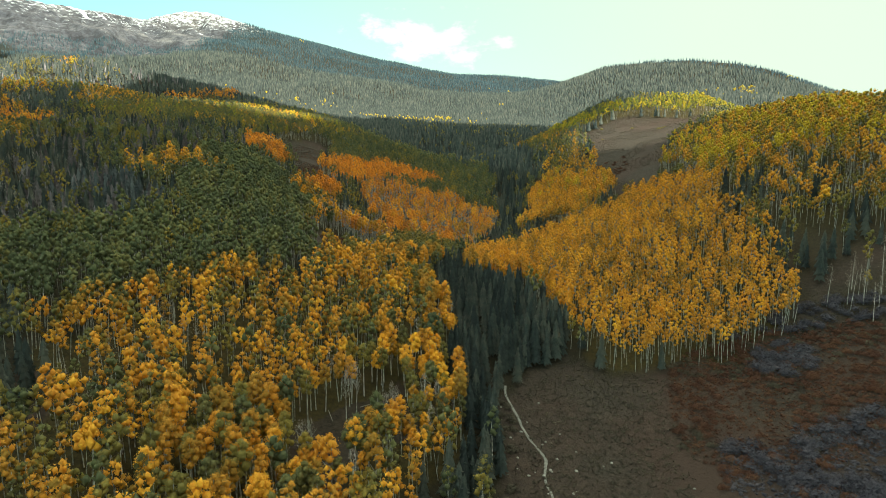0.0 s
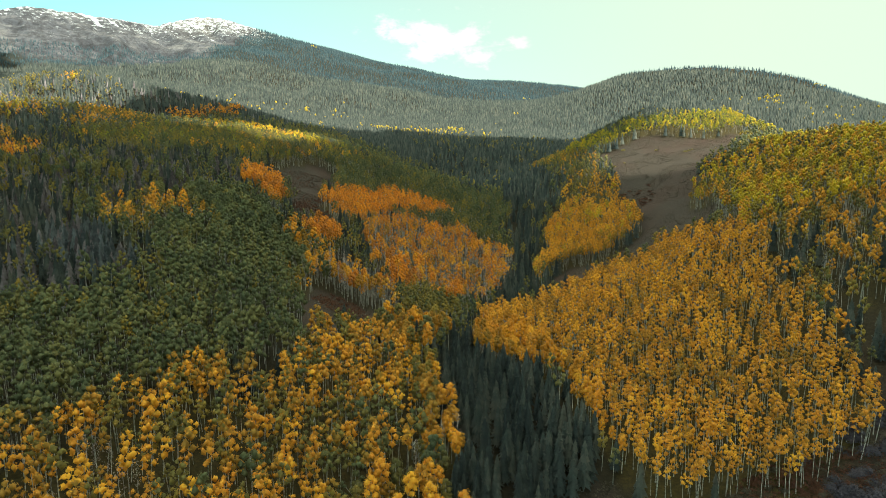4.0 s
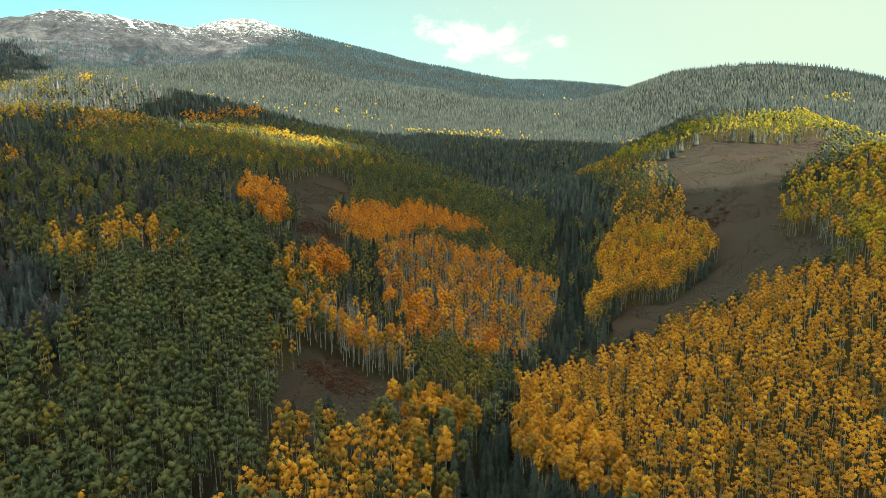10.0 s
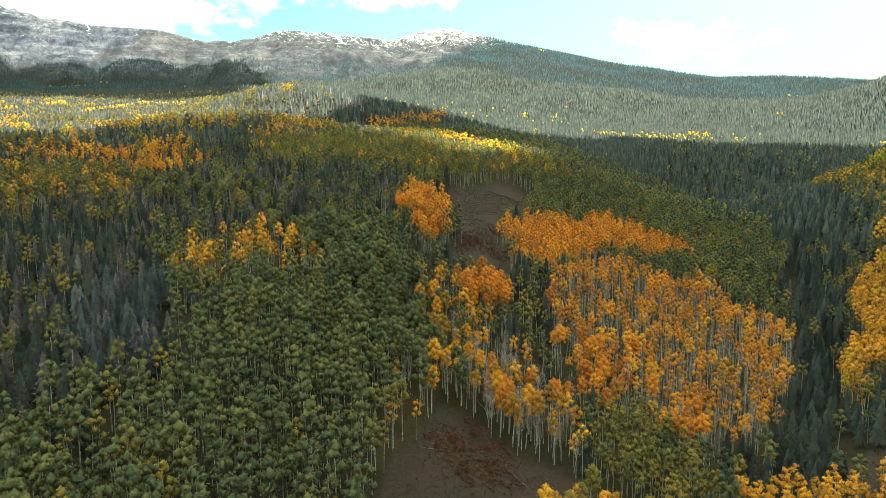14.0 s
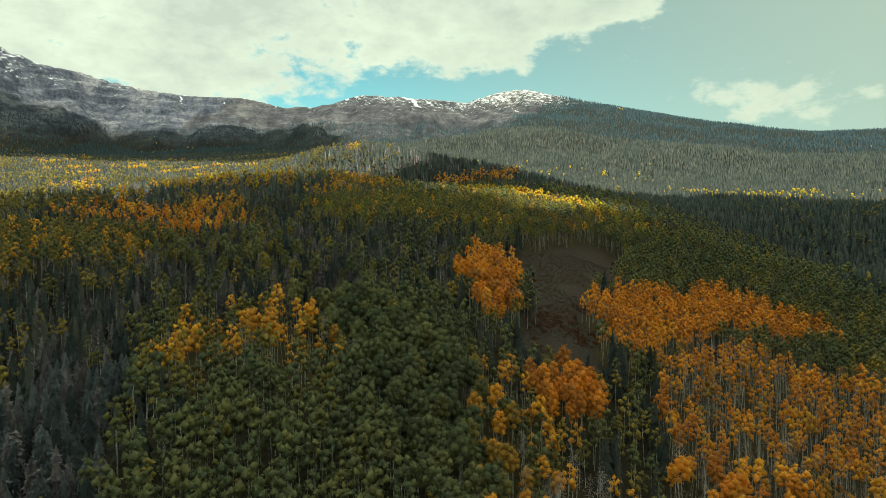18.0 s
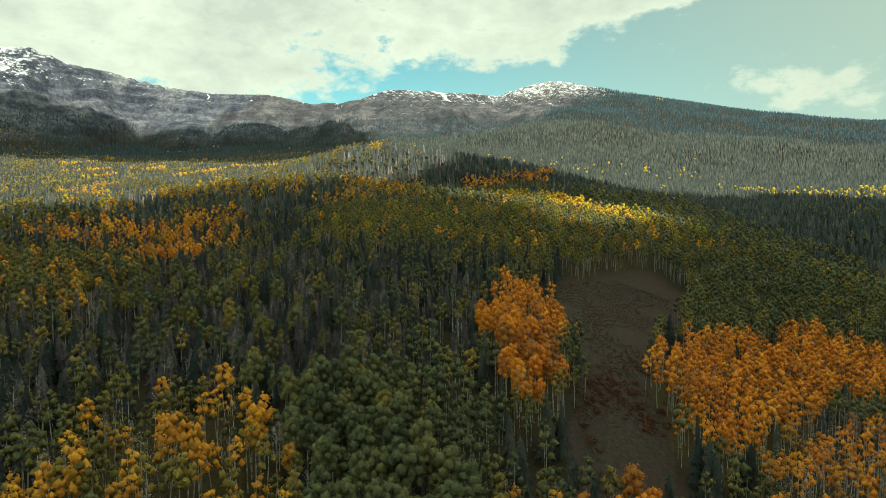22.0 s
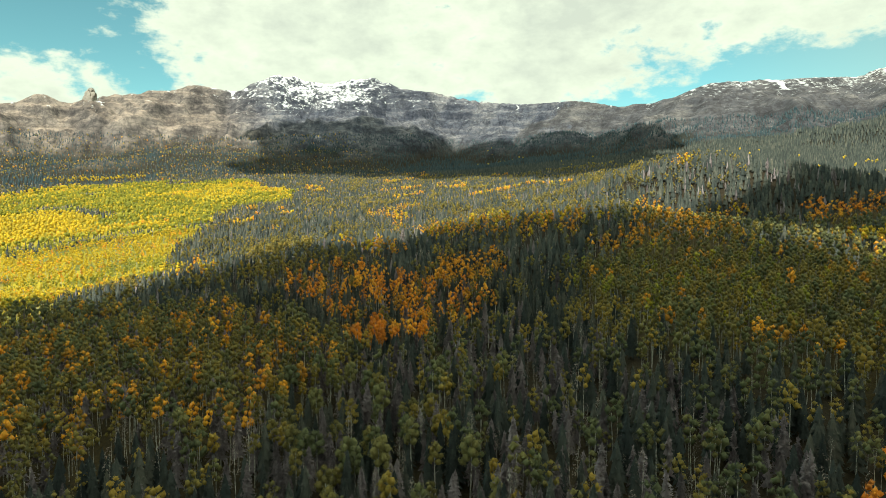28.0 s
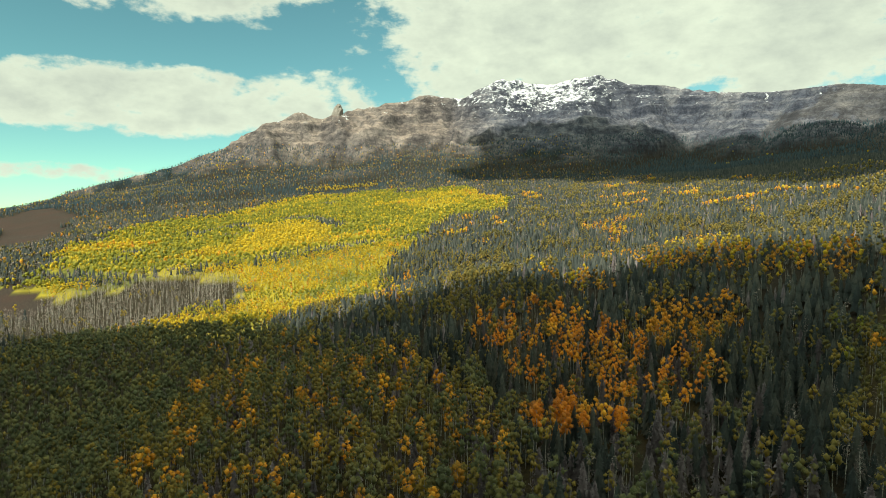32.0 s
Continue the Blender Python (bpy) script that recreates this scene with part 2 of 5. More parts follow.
# ---------------------------------------------------------------- materials
def material(name):
    m = bpy.data.materials.new(name)
    m.use_nodes = True
    n, l = nodes_of(m.node_tree)
    out = n.new("ShaderNodeOutputMaterial")
    return m, n, l, out


def ramp(n, l, value, stops):
    r = n.new("ShaderNodeValToRGB")
    e = r.color_ramp.elements
    while len(e) < len(stops):
        e.new(0.5)
    for k, (p, c) in enumerate(stops):
        e[k].position, e[k].color = p, (*c, 1)
    l.new(value, r.inputs[0])
    return r.outputs[0]


def noise_of(n, l, where, scale, detail=3.0, rough=0.55):
    t = n.new("ShaderNodeTexNoise")
    t.inputs["Scale"].default_value, t.inputs["Detail"].default_value, t.inputs["Roughness"].default_value = scale, detail, rough
    l.new(where, t.inputs["Vector"])
    return t.outputs["Fac"]


def calc(n, l, op, a, b=None, clamp=False):
    m = n.new("ShaderNodeMath")
    m.operation, m.use_clamp = op, clamp
    for k, v in enumerate((a, b)):
        if v is None:
            continue
        if isinstance(v, (int, float)):
            m.inputs[k].default_value = v
        else:
            l.new(v, m.inputs[k])
    return m.outputs[0]


def blend(n, l, fac, a, b):
    m = n.new("ShaderNodeMix")
    m.data_type = "RGBA"
    for socket, v in ((m.inputs[0], fac), (m.inputs[6], a), (m.inputs[7], b)):
        if isinstance(v, tuple):
            socket.default_value = (*v, 1)
        elif isinstance(v, (int, float)):
            socket.default_value = v
        else:
            l.new(v, socket)
    return m.outputs[2]


def times(n, l, a, b):
    v = n.new("ShaderNodeVectorMath")
    v.operation = "MULTIPLY"
    l.new(a, v.inputs[0])
    l.new(b, v.inputs[1])
    return v.outputs[0]


def place(n):
    return n.new("ShaderNodeNewGeometry").outputs["Position"]


def foliage(name, dark, mid, light, through_light=0.3, patch=0.05, gloss=0.08):
    """Leaves: colour drifts over the stand and from tree to tree, with a fine leafy grain, and light comes through them."""
    m, n, l, out = material(name)
    geo = n.new("ShaderNodeNewGeometry")
    info = n.new("ShaderNodeObjectInfo")
    where = geo.outputs["Position"]

    def attribute(label):
        a = n.new("ShaderNodeAttribute")
        a.attribute_name = label
        return a.outputs["Fac"]

    grain = noise_of(n, l, where, 1.9, 3.0, 0.7)
    v = calc(n, l, "MULTIPLY", noise_of(n, l, where, patch, 4.0, 0.65), 0.95)
    v = calc(n, l, "ADD", v, calc(n, l, "MULTIPLY", calc(n, l, "SUBTRACT", grain, 0.5), 0.42))
    v = calc(n, l, "ADD", v, calc(n, l, "MULTIPLY", calc(n, l, "SUBTRACT", geo.outputs["Random Per Island"], 0.5), 0.2))
    v = calc(n, l, "ADD", v, calc(n, l, "MULTIPLY", attribute("tone"), 0.52))
    v = calc(n, l, "ADD", v, calc(n, l, "MULTIPLY", calc(n, l, "MULTIPLY", calc(n, l, "SUBTRACT", info.outputs["Random"], 0.5), attribute("single")), 0.52), clamp=True)
    c = ramp(n, l, v, ((0.22, dark), (0.5, mid), (0.8, light)))
    d = n.new("ShaderNodeBsdfPrincipled")
    d.inputs["Roughness"].default_value = 0.62
    d.inputs["Specular IOR Level"].default_value = gloss
    bump = n.new("ShaderNodeBump")
    bump.inputs["Strength"].default_value, bump.inputs["Distance"].default_value = 0.7, 0.5
    l.new(grain, bump.inputs["Height"])
    l.new(bump.outputs[0], d.inputs["Normal"])
    t = n.new("ShaderNodeBsdfTranslucent")
    mix = n.new("ShaderNodeMixShader")
    mix.inputs[0].default_value = through_light
    l.new(c, d.inputs["Base Color"])
    l.new(c, t.inputs["Color"])
    l.new(d.outputs[0], mix.inputs[1])
    l.new(t.outputs[0], mix.inputs[2])
    l.new(mix.outputs[0], out.inputs[0])
    return m


def bark(name, base, scar, scale):
    m, n, l, out = material(name)
    where = place(n)
    c = blend(n, l, ramp(n, l, noise_of(n, l, where, scale, 4.0, 0.7), ((0.42, (0, 0, 0)), (0.62, (1, 1, 1)))), base, scar)
    d = n.new("ShaderNodeBsdfPrincipled")
    d.inputs["Roughness"].default_value = 0.85
    l.new(c, d.inputs["Base Color"])
    l.new(d.outputs[0], out.inputs[0])
    return m


GOLD = foliage("leaves_gold", (0.38, 0.225, 0.047), (0.77, 0.355, 0.05), (0.93, 0.53, 0.06))
YELLOW = foliage("leaves_yellow", (0.40, 0.31, 0.045), (0.63, 0.45, 0.045), (0.78, 0.56, 0.05))
ORANGE = foliage("leaves_orange", (0.5, 0.21, 0.05), (0.82, 0.315, 0.043), (0.92, 0.46, 0.058))
OLIVE = foliage("leaves_olive", (0.155, 0.14, 0.06), (0.25, 0.205, 0.063), (0.4, 0.28, 0.06))
LIME = foliage("leaves_lime", (0.19, 0.2, 0.045), (0.3, 0.29, 0.048), (0.47, 0.4, 0.048))
GREEN = foliage("leaves_green", (0.105, 0.116, 0.064), (0.16, 0.167, 0.08), (0.25, 0.222, 0.084))
NEEDLES = foliage("needles_dark", (0.042, 0.05, 0.05), (0.07, 0.079, 0.073), (0.118, 0.118, 0.098), 0.05, gloss=0.03)
DEAD = foliage("needles_dead", (0.11, 0.093, 0.1), (0.18, 0.15, 0.16), (0.29, 0.247, 0.26), 0.05, gloss=0.03)
# needles tinted bluer: haze of the far mountainsides put into the colour
HAZED_NEEDLES = foliage("needles_hazed", (0.028, 0.048, 0.06), (0.046, 0.07, 0.084), (0.076, 0.098, 0.106), 0.05, gloss=0.03)
SILVER = foliage("needles_silver", (0.06, 0.07, 0.075), (0.12, 0.13, 0.14), (0.2, 0.21, 0.22), 0.05, gloss=0.03)
TWIGS = foliage("bare_twigs", (0.17, 0.135, 0.12), (0.27, 0.22, 0.195), (0.4, 0.33, 0.29), 0.1)
RUST = foliage("shrub_rust", (0.065, 0.03, 0.022), (0.115, 0.052, 0.034), (0.18, 0.09, 0.048), 0.15, 0.2)
SAGE = foliage("shrub_grey", (0.05, 0.045, 0.06), (0.085, 0.074, 0.092), (0.13, 0.11, 0.122), 0.1, 0.2)
STRAW = foliage("grass_straw", (0.055, 0.047, 0.037), (0.095, 0.078, 0.058), (0.15, 0.12, 0.085), 0.2, 0.12)
WHITE_BARK = bark("aspen_bark", (0.52, 0.5, 0.455), (0.12, 0.1, 0.085), 1.6)
BROWN_BARK = bark("conifer_bark", (0.10, 0.075, 0.055), (0.05, 0.04, 0.03), 2.2)
GREY_BARK = bark("dead_bark", (0.33, 0.30, 0.27), (0.16, 0.14, 0.12), 1.2)


def ground_material():
    m, n, l, out = material("mountain_ground")
    geo = n.new("ShaderNodeNewGeometry")
    where, up = geo.outputs["Position"], n.new("ShaderNodeSeparateXYZ")
    l.new(geo.outputs["Normal"], up.inputs[0])
    at = n.new("ShaderNodeSeparateXYZ")
    l.new(where, at.inputs[0])

    def attribute(name):
        a = n.new("ShaderNodeAttribute")
        a.attribute_name = name
        return a.outputs["Fac"]

    broad = noise_of(n, l, where, 0.022, 4.0, 0.6)
    fine = noise_of(n, l, where, 0.9, 7.0, 0.75)
    litter = blend(n, l, ramp(n, l, fine, ((0.35, (0, 0, 0)), (0.7, (1, 1, 1)))), (0.018, 0.015, 0.011), (0.05, 0.038, 0.023))
    grass = blend(n, l, ramp(n, l, fine, ((0.32, (0, 0, 0)), (0.68, (1, 1, 1)))), (0.018, 0.0142, 0.0125), (0.078, 0.058, 0.045))
    dry = blend(n, l, ramp(n, l, broad, ((0.42, (0, 0, 0)), (0.62, (1, 1, 1)))), grass, blend(n, l, fine, (0.026, 0.0165, 0.0145), (0.088, 0.055, 0.042)))
    leaves = blend(n, l, ramp(n, l, fine, ((0.35, (0, 0, 0)), (0.65, (1, 1, 1)))), (0.03, 0.024, 0.012), (0.085, 0.06, 0.018))
    litter = blend(n, l, attribute("leafy"), litter, leaves)
    litter = blend(n, l, attribute("carpet"), litter, blend(n, l, ramp(n, l, noise_of(n, l, where, 0.014, 6.0, 0.65), ((0.44, (0, 0, 0)), (0.56, (1, 1, 1)))), (0.2, 0.21, 0.045), (0.48, 0.39, 0.04)))
    soil = blend(n, l, attribute("meadow"), litter, dry)
    # bedded grey rock with pale scree, greened by woods lower down
    def pulled(by):
        v = n.new("ShaderNodeVectorMath")
        v.operation = "MULTIPLY"
        v.inputs[1].default_value = by
        l.new(where, v.inputs[0])
        return v.outputs[0]

    rough = noise_of(n, l, where, 0.02, 9.0, 0.72)
    beds = noise_of(n, l, pulled((0.18, 0.18, 1)), 0.11, 5.0, 0.65)
    gritty = noise_of(n, l, where, 0.1, 8.0, 0.8)

    # dark folds: shadow between crags put into the colour, beside darker rock
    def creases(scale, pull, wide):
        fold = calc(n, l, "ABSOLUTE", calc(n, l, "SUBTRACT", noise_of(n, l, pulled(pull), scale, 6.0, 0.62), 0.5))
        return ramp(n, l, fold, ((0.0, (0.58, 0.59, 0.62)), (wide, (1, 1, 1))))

    mixed = calc(n, l, "ADD", calc(n, l, "MULTIPLY", rough, 0.22), calc(n, l, "ADD", calc(n, l, "MULTIPLY", beds, 0.42), calc(n, l, "MULTIPLY", gritty, 0.36)))
    # gullies darker, spurs paler: self-shadow and rock tone in one colour
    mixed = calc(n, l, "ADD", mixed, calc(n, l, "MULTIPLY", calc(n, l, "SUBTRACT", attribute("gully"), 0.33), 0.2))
    rock = ramp(n, l, mixed,
                ((0.40, (0.055, 0.062, 0.086)), (0.48, (0.09, 0.096, 0.126)), (0.54, (0.122, 0.126, 0.154)), (0.62, (0.19, 0.188, 0.207))))
    relief_tone = times(n, l, creases(0.014, (1, 1, 0.55), 0.07), creases(0.05, (1, 1, 0.6), 0.06))
    # darker and bluer on steep faces, paler on gentle slopes
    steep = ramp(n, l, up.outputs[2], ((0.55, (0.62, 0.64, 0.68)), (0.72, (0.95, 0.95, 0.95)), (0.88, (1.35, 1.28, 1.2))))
    relief_tone = times(n, l, relief_tone, steep)
    # paler warm rock: sunlight put into the southern wall's colour, plus the brown dome
    warm = blend(n, l, attribute("warm"), rock, ramp(n, l, mixed, ((0.40, (0.1, 0.086, 0.084)), (0.5, (0.17, 0.144, 0.134)), (0.6, (0.27, 0.228, 0.205)))))
    # bluish haze of distance is put into the dark woods' colour
    wooded = blend(n, l, attribute("wooded"), times(n, l, warm, relief_tone), blend(n, l, noise_of(n, l, where, 0.09, 4.0, 0.7), (0.012, 0.026, 0.034), (0.026, 0.044, 0.05)))
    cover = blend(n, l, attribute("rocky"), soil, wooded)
    lie = calc(n, l, "ADD", attribute("snow"), calc(n, l, "MULTIPLY", calc(n, l, "SUBTRACT", noise_of(n, l, pulled((0.8, 0.8, 1.2)), 0.085, 8.0, 0.8), 0.5), 2.6))
    lie = calc(n, l, "ADD", lie, calc(n, l, "MULTIPLY", calc(n, l, "SUBTRACT", up.outputs[2], 0.72), 0.7))
    snow = ramp(n, l, lie, ((0.5, (0, 0, 0)), (0.72, (1, 1, 1))))
    cover = blend(n, l, calc(n, l, "MULTIPLY", snow, attribute("rocky")), cover, (0.78, 0.80, 0.84))
    d = n.new("ShaderNodeBsdfPrincipled")
    d.inputs["Roughness"].default_value = 0.95
    d.inputs["Specular IOR Level"].default_value = 0.15
    bump = n.new("ShaderNodeBump")
    bump.inputs["Strength"].default_value, bump.inputs["Distance"].default_value = 0.9, 1.0
    tall = calc(n, l, "ADD", calc(n, l, "MULTIPLY", fine, 0.5), calc(n, l, "MULTIPLY", calc(n, l, "MULTIPLY", rough, attribute("rocky")), 9.0))
    l.new(tall, bump.inputs["Height"])
    l.new(bump.outputs[0], d.inputs["Normal"])
    l.new(cover, d.inputs["Base Color"])
    l.new(d.outputs[0], out.inputs[0])
    return m


GROUND = ground_material()


# ---------------------------------------------------------------- what grows where
# Stands of trees and open meadows as outlines on the plan, later ones lying over earlier ones.
# Mixes: g green aspen, l olive aspen, y gold aspen, o orange aspen, b bare aspen, c conifer, d dead conifer, s silver spruce, - open
STANDS = [
    ("field_west", "=", 5.0, [(-800, -20), (-1103, 27), (-1238, 145), (-1345, 341), (-1263, 585), (-1080, 594), (-880, 454), (-756, 377), (-523, 321), (-485, 288), (-562, 200), (-661, 124)]),
    ("field_gold", "fffff", 4.5, [(-875, 179), (-1012, 188), (-1051, 259), (-942, 340), (-896, 305), (-865, 242)]),
    ("field_gold_upper", "fffh", 6.0, [(-1101, 421), (-1192, 441), (-1213, 522), (-1106, 543), (-1033, 482)]),
    ("field_gold_far", "ffh", 6.0, [(-1136, 58), (-1214, 147), (-1330, 330), (-1288, 340), (-1127, 179)]),
    ("snags_west", "bbbbbbl", 5.2, [(-590, 95), (-720, 105), (-800, 165), (-775, 245), (-640, 278), (-560, 215)]),
    ("meadow_west", "-", 5.0, [(-1330, -287), (-1400, -212), (-1181, -76), (-1020, -70), (-993, -112)]),
    ("meadow_west_near", "-", 5.0, [(-760, -30), (-800, 30), (-740, 100), (-680, 110), (-620, 60)]),
    ("green_west", "gggglgl", 3.4, [(-524, 130), (-564, 180), (-477, 296), (-361, 361), (-317, 388), (-268, 369), (-256, 321), (-290, 235), (-400, 120)]),
    ("olive_west", "gglldlygl", 3.3, [(-452, 274), (-400, 350), (-309, 382), (-257, 392), (-220, 358), (-215, 320), (-247, 286)]),
    ("west_conifers", "*", 3.8, [(-510, 295), (-441, 412), (-366, 499), (-290, 540), (-238, 510), (-210, 435), (-225, 392), (-319, 387), (-380, 350)]),
    ("orange_west", "ocoycdloc", 3.8, [(-397, 383), (-402, 428), (-361, 456), (-316, 472), (-268, 445), (-256, 412), (-280, 389), (-319, 399)]),
    ("gold_west", "yycdyc", 4.2, [(-613, 538), (-570, 576), (-446, 525), (-532, 505)]),
    ("gold_west_near", "yyyl", 4.3, [(-370, 469), (-354, 499), (-330, 488), (-334, 457)]),
    ("gold_band", "*", 4.2, [(-696, 569), (-500, 640), (-347, 558), (-388, 537), (-580, 531)]),
    ("gold_band_near", "yyly", 4.5, [(-320, 541), (-319, 638), (-270, 600), (-260, 577), (-286, 544)]),
    ("crown_forest", "llhglgllyl", 3.3, [(-306, 505), (-286, 582), (-200, 653), (-92, 601), (-59, 592), (-10, 590), (-64, 545), (-115, 546), (-152, 484), (-215, 470)]),
    ("sunlit_gold", "ffyh", 3.5, [(-262, 650), (-225, 682), (-139, 617), (-115, 587), (-150, 590), (-205, 635)]),
    ("sunlit_gold_slope", "yfhl", 3.6, [(-139, 641), (-102, 587), (-81, 570), (-96, 566), (-127, 588), (-158, 642)]),
    ("conifer_dome", "cccccd", 5.5, [(-371, 779), (-450, 850), (-413, 947), (-247, 949), (-170, 811), (-192, 712), (-296, 724)]),
    ("dome_gold", "oyo", 4.5, [(-300, 738), (-255, 761), (-218, 728), (-253, 717)]),
    ("valley_conifers", "ccccccl", 4.5, [(-73, 1012), (121, 1095), (127, 683), (85, 651), (89, 551), (77, 504), (62, 476), (48, 371), (32, 317), (22, 317), (41, 472), (42, 554), (9, 636), (-40, 833)]),
    ("green_top", "gglggl", 3.3, [(-97, 488), (-114, 553), (-58, 597), (-4, 610), (39, 559), (45, 506), (23, 375), (0, 410), (-7, 475), (-28, 503), (-52, 508), (-78, 470)]),
    ("dead_conifers", "dlcdcbgdlcd", 3.6, [(-244, 359), (-275, 443), (-186, 447), (-146, 441), (-126, 394), (-131, 354), (-163, 332), (-205, 322)]),
    ("dead_near", "dcdclbc", 3.5, [(-215, 250), (-254, 331), (-202, 345), (-171, 302), (-130, 245), (-105, 190), (-150, 170)]),
    ("silver_spruce", "ssdsc", 3.3, [(-165, 265), (-176, 293), (-148, 291), (-122, 266), (-112, 249), (-126, 243)]),
    ("green_slope", "gggggggggglgb", 3.1, [(-146, 316), (-124, 363), (-106, 368), (-92, 354), (-78, 353), (-59, 313), (-51, 274), (-46, 239), (-47, 213), (-65, 201), (-85, 189), (-105, 215), (-98, 245), (-123, 283)]),
    ("green_lower", "gggl", 3.1, [(-140, 150), (-155, 222), (-86, 229), (-57, 209), (-72, 187), (-86, 156)]),
    ("slope_mix", "lgybl", 3.3, [(-90, 350), (-66, 350), (-56, 324), (-46, 252), (-59, 257), (-74, 310)]),
    ("yellow_row", "yylybl", 3.3, [(-153, 292), (-170, 328), (-150, 336), (-117, 325), (-109, 317), (-121, 303), (-135, 295)]),
    ("orange_band", "ooooo", 3.0, [(-86, 420), (-78, 470), (-52, 511), (-9, 511), (-4, 491), (-34, 468), (-45, 440), (-61, 400), (-73, 397)]),
    ("bare_orange", "obbyobbo", 2.9, [(-57, 402), (-43, 442), (-9, 481), (5, 460), (27, 435), (38, 418), (23, 331), (12, 318), (-2, 313), (-19, 320), (-35, 334)]),
    ("green_pocket", "ggl", 3.2, [(-39, 449), (-31, 470), (-2, 482), (13, 465), (-9, 455)]),
    ("orange_lone", "ooo", 3.0, [(-78, 353), (-70, 375), (-61, 356), (-65, 338)]),
    ("lower_bare", "obbybb", 2.9, [(-65, 317), (-51, 335), (-29, 318), (-23, 295), (-25, 277), (-37, 284), (-53, 289)]),
    ("olive_low", "lllg", 3.1, [(-25, 318), (-13, 329), (6, 314), (6, 285), (-14, 276), (-22, 295)]),
    ("meadow_mid", "-", 5.0, [(-142, 483), (-127, 532), (-105, 540), (-96, 515), (-90, 475), (-84, 430), (-73, 392), (-66, 376), (-80, 365), (-92, 385), (-100, 414), (-115, 432)]),
    ("orange_small", "ooob", 3.2, [(-139, 434), (-128, 456), (-113, 433), (-97, 390), (-102, 374), (-119, 394)]),
    ("meadow_low", "-", 5.0, [(-60, 290), (-41, 287), (-27, 291), (-9, 285), (5, 270), (-19, 246), (-47, 235), (-55, 258)]),
    ("low_gold", "yyll", 3.1, [(-42, 206), (-47, 225), (-25, 242), (-7, 235), (-4, 204)]),
    ("low_gold_small", "yyl", 3.1, [(-22, 255), (-17, 273), (0, 272), (0, 249), (-15, 240)]),
    ("lower_gold", "lyylylyygyb", 3.1, [(-86, 95), (-100, 137), (-90, 159), (-80, 176), (-69, 189), (-50, 189), (-43, 210), (-28, 214), (-3, 206), (4, 167), (5, 147), (-3, 122), (-14, 88), (-65, 70)]),
    ("lower_dark", "--c", 5.0, [(-100, 108), (-96, 128), (-79, 128), (-76, 112), (-86, 104)]),
    ("lower_gap", "--b-", 4.5, [(-34, 128), (-21, 148), (-12, 159), (-8, 140), (-16, 118), (-26, 112)]),
    ("creek_gold", "yyl", 3.1, [(3, 175), (12, 191), (19, 180), (13, 160), (5, 148)]),
    ("creek_conifers", "ccccc", 3.3, [(-5, 214), (8, 254), (14, 303), (24, 320), (34, 316), (26, 290), (17, 252), (28, 221), (40, 195), (39, 177), (26, 167), (17, 155), (9, 113), (0, 105), (6, 148), (3, 175)]),
    ("grove_gold", "nnnnnnnn", 2.6, [(8, 240), (10, 268), (12, 300), (26, 302), (50, 309), (76, 322), (104, 325), (126, 312), (126, 262), (120, 228), (122, 199), (112, 186), (92, 177), (79, 169), (60, 169), (47, 173), (42, 190), (33, 221)]),
    ("valley_gold", "yyyyf", 3.0, [(44, 356), (56, 420), (66, 459), (84, 505), (98, 550), (117, 556), (134, 523), (127, 475), (117, 423), (94, 394), (71, 405)]),
    ("hill_shoulder", "lllyg", 4.3, [(95, 514), (101, 547), (85, 660), (129, 754), (154, 697), (124, 626), (120, 566), (116, 533)]),
    ("hill_meadow", "-", 5.0, [(28, 308), (44, 335), (71, 403), (92, 393), (116, 412), (126, 466), (130, 526), (124, 621), (192, 653), (241, 607), (317, 661), (209, 506), (180, 479), (157, 414), (142, 358), (128, 320), (105, 331), (76, 328), (50, 315)]),
    ("hill_gold", "yfyflyl", 3.1, [(149, 422), (174, 466), (223, 484), (347, 589), (420, 500), (380, 380), (260, 300), (182, 252), (131, 254), (122, 296), (136, 342), (148, 377)]),
    ("hill_bare", "bbl", 3.9, [(141, 349), (156, 409), (165, 400), (155, 354)]),
    ("hill_conifers", "cccl", 4.5, [(208, 434), (310, 548), (360, 520), (320, 470), (269, 465)]),
    ("sunlit_crest", "hfhhl", 4.5, [(127, 631), (154, 707), (225, 705), (346, 733), (420, 720), (520, 640), (420, 520), (350, 605), (328, 668), (241, 614), (193, 658)]),
    ("sunlit_far", "fflfc", 7.0, [(290, 697), (340, 860), (560, 960), (760, 900), (640, 700), (520, 650)]),
    ("right_edge", "ylybc", 3.3, [(125, 219), (119, 255), (122, 296), (192, 278), (185, 215), (157, 214)]),
    ("right_gap", "-lcb", 5.5, [(126, 205), (126, 230), (144, 235), (172, 212), (165, 188)]),
    ("lower_meadow", "-", 5.0, [(16, 157), (27, 168), (39, 177), (48, 171), (60, 167), (81, 170), (94, 180), (116, 190), (127, 205), (152, 204), (200, 180), (160, 60), (60, 50), (12, 95)]),
    ("bare_right", "bb-b-b-l", 3.6, [(122, 168), (124, 190), (140, 200), (160, 195), (150, 160), (130, 150)]),
]
SPECIES = "glhynfobcds"


def inside(x, y, poly):
    hit = np.zeros(x.shape, bool)
    for (xa, ya), (xb, yb) in zip(poly, poly[1:] + poly[:1]):
        if ya != yb:
            hit ^= ((ya > y) != (yb > y)) & (x < (xb - xa) * (y - ya) / (yb - ya) + xa)
    return hit


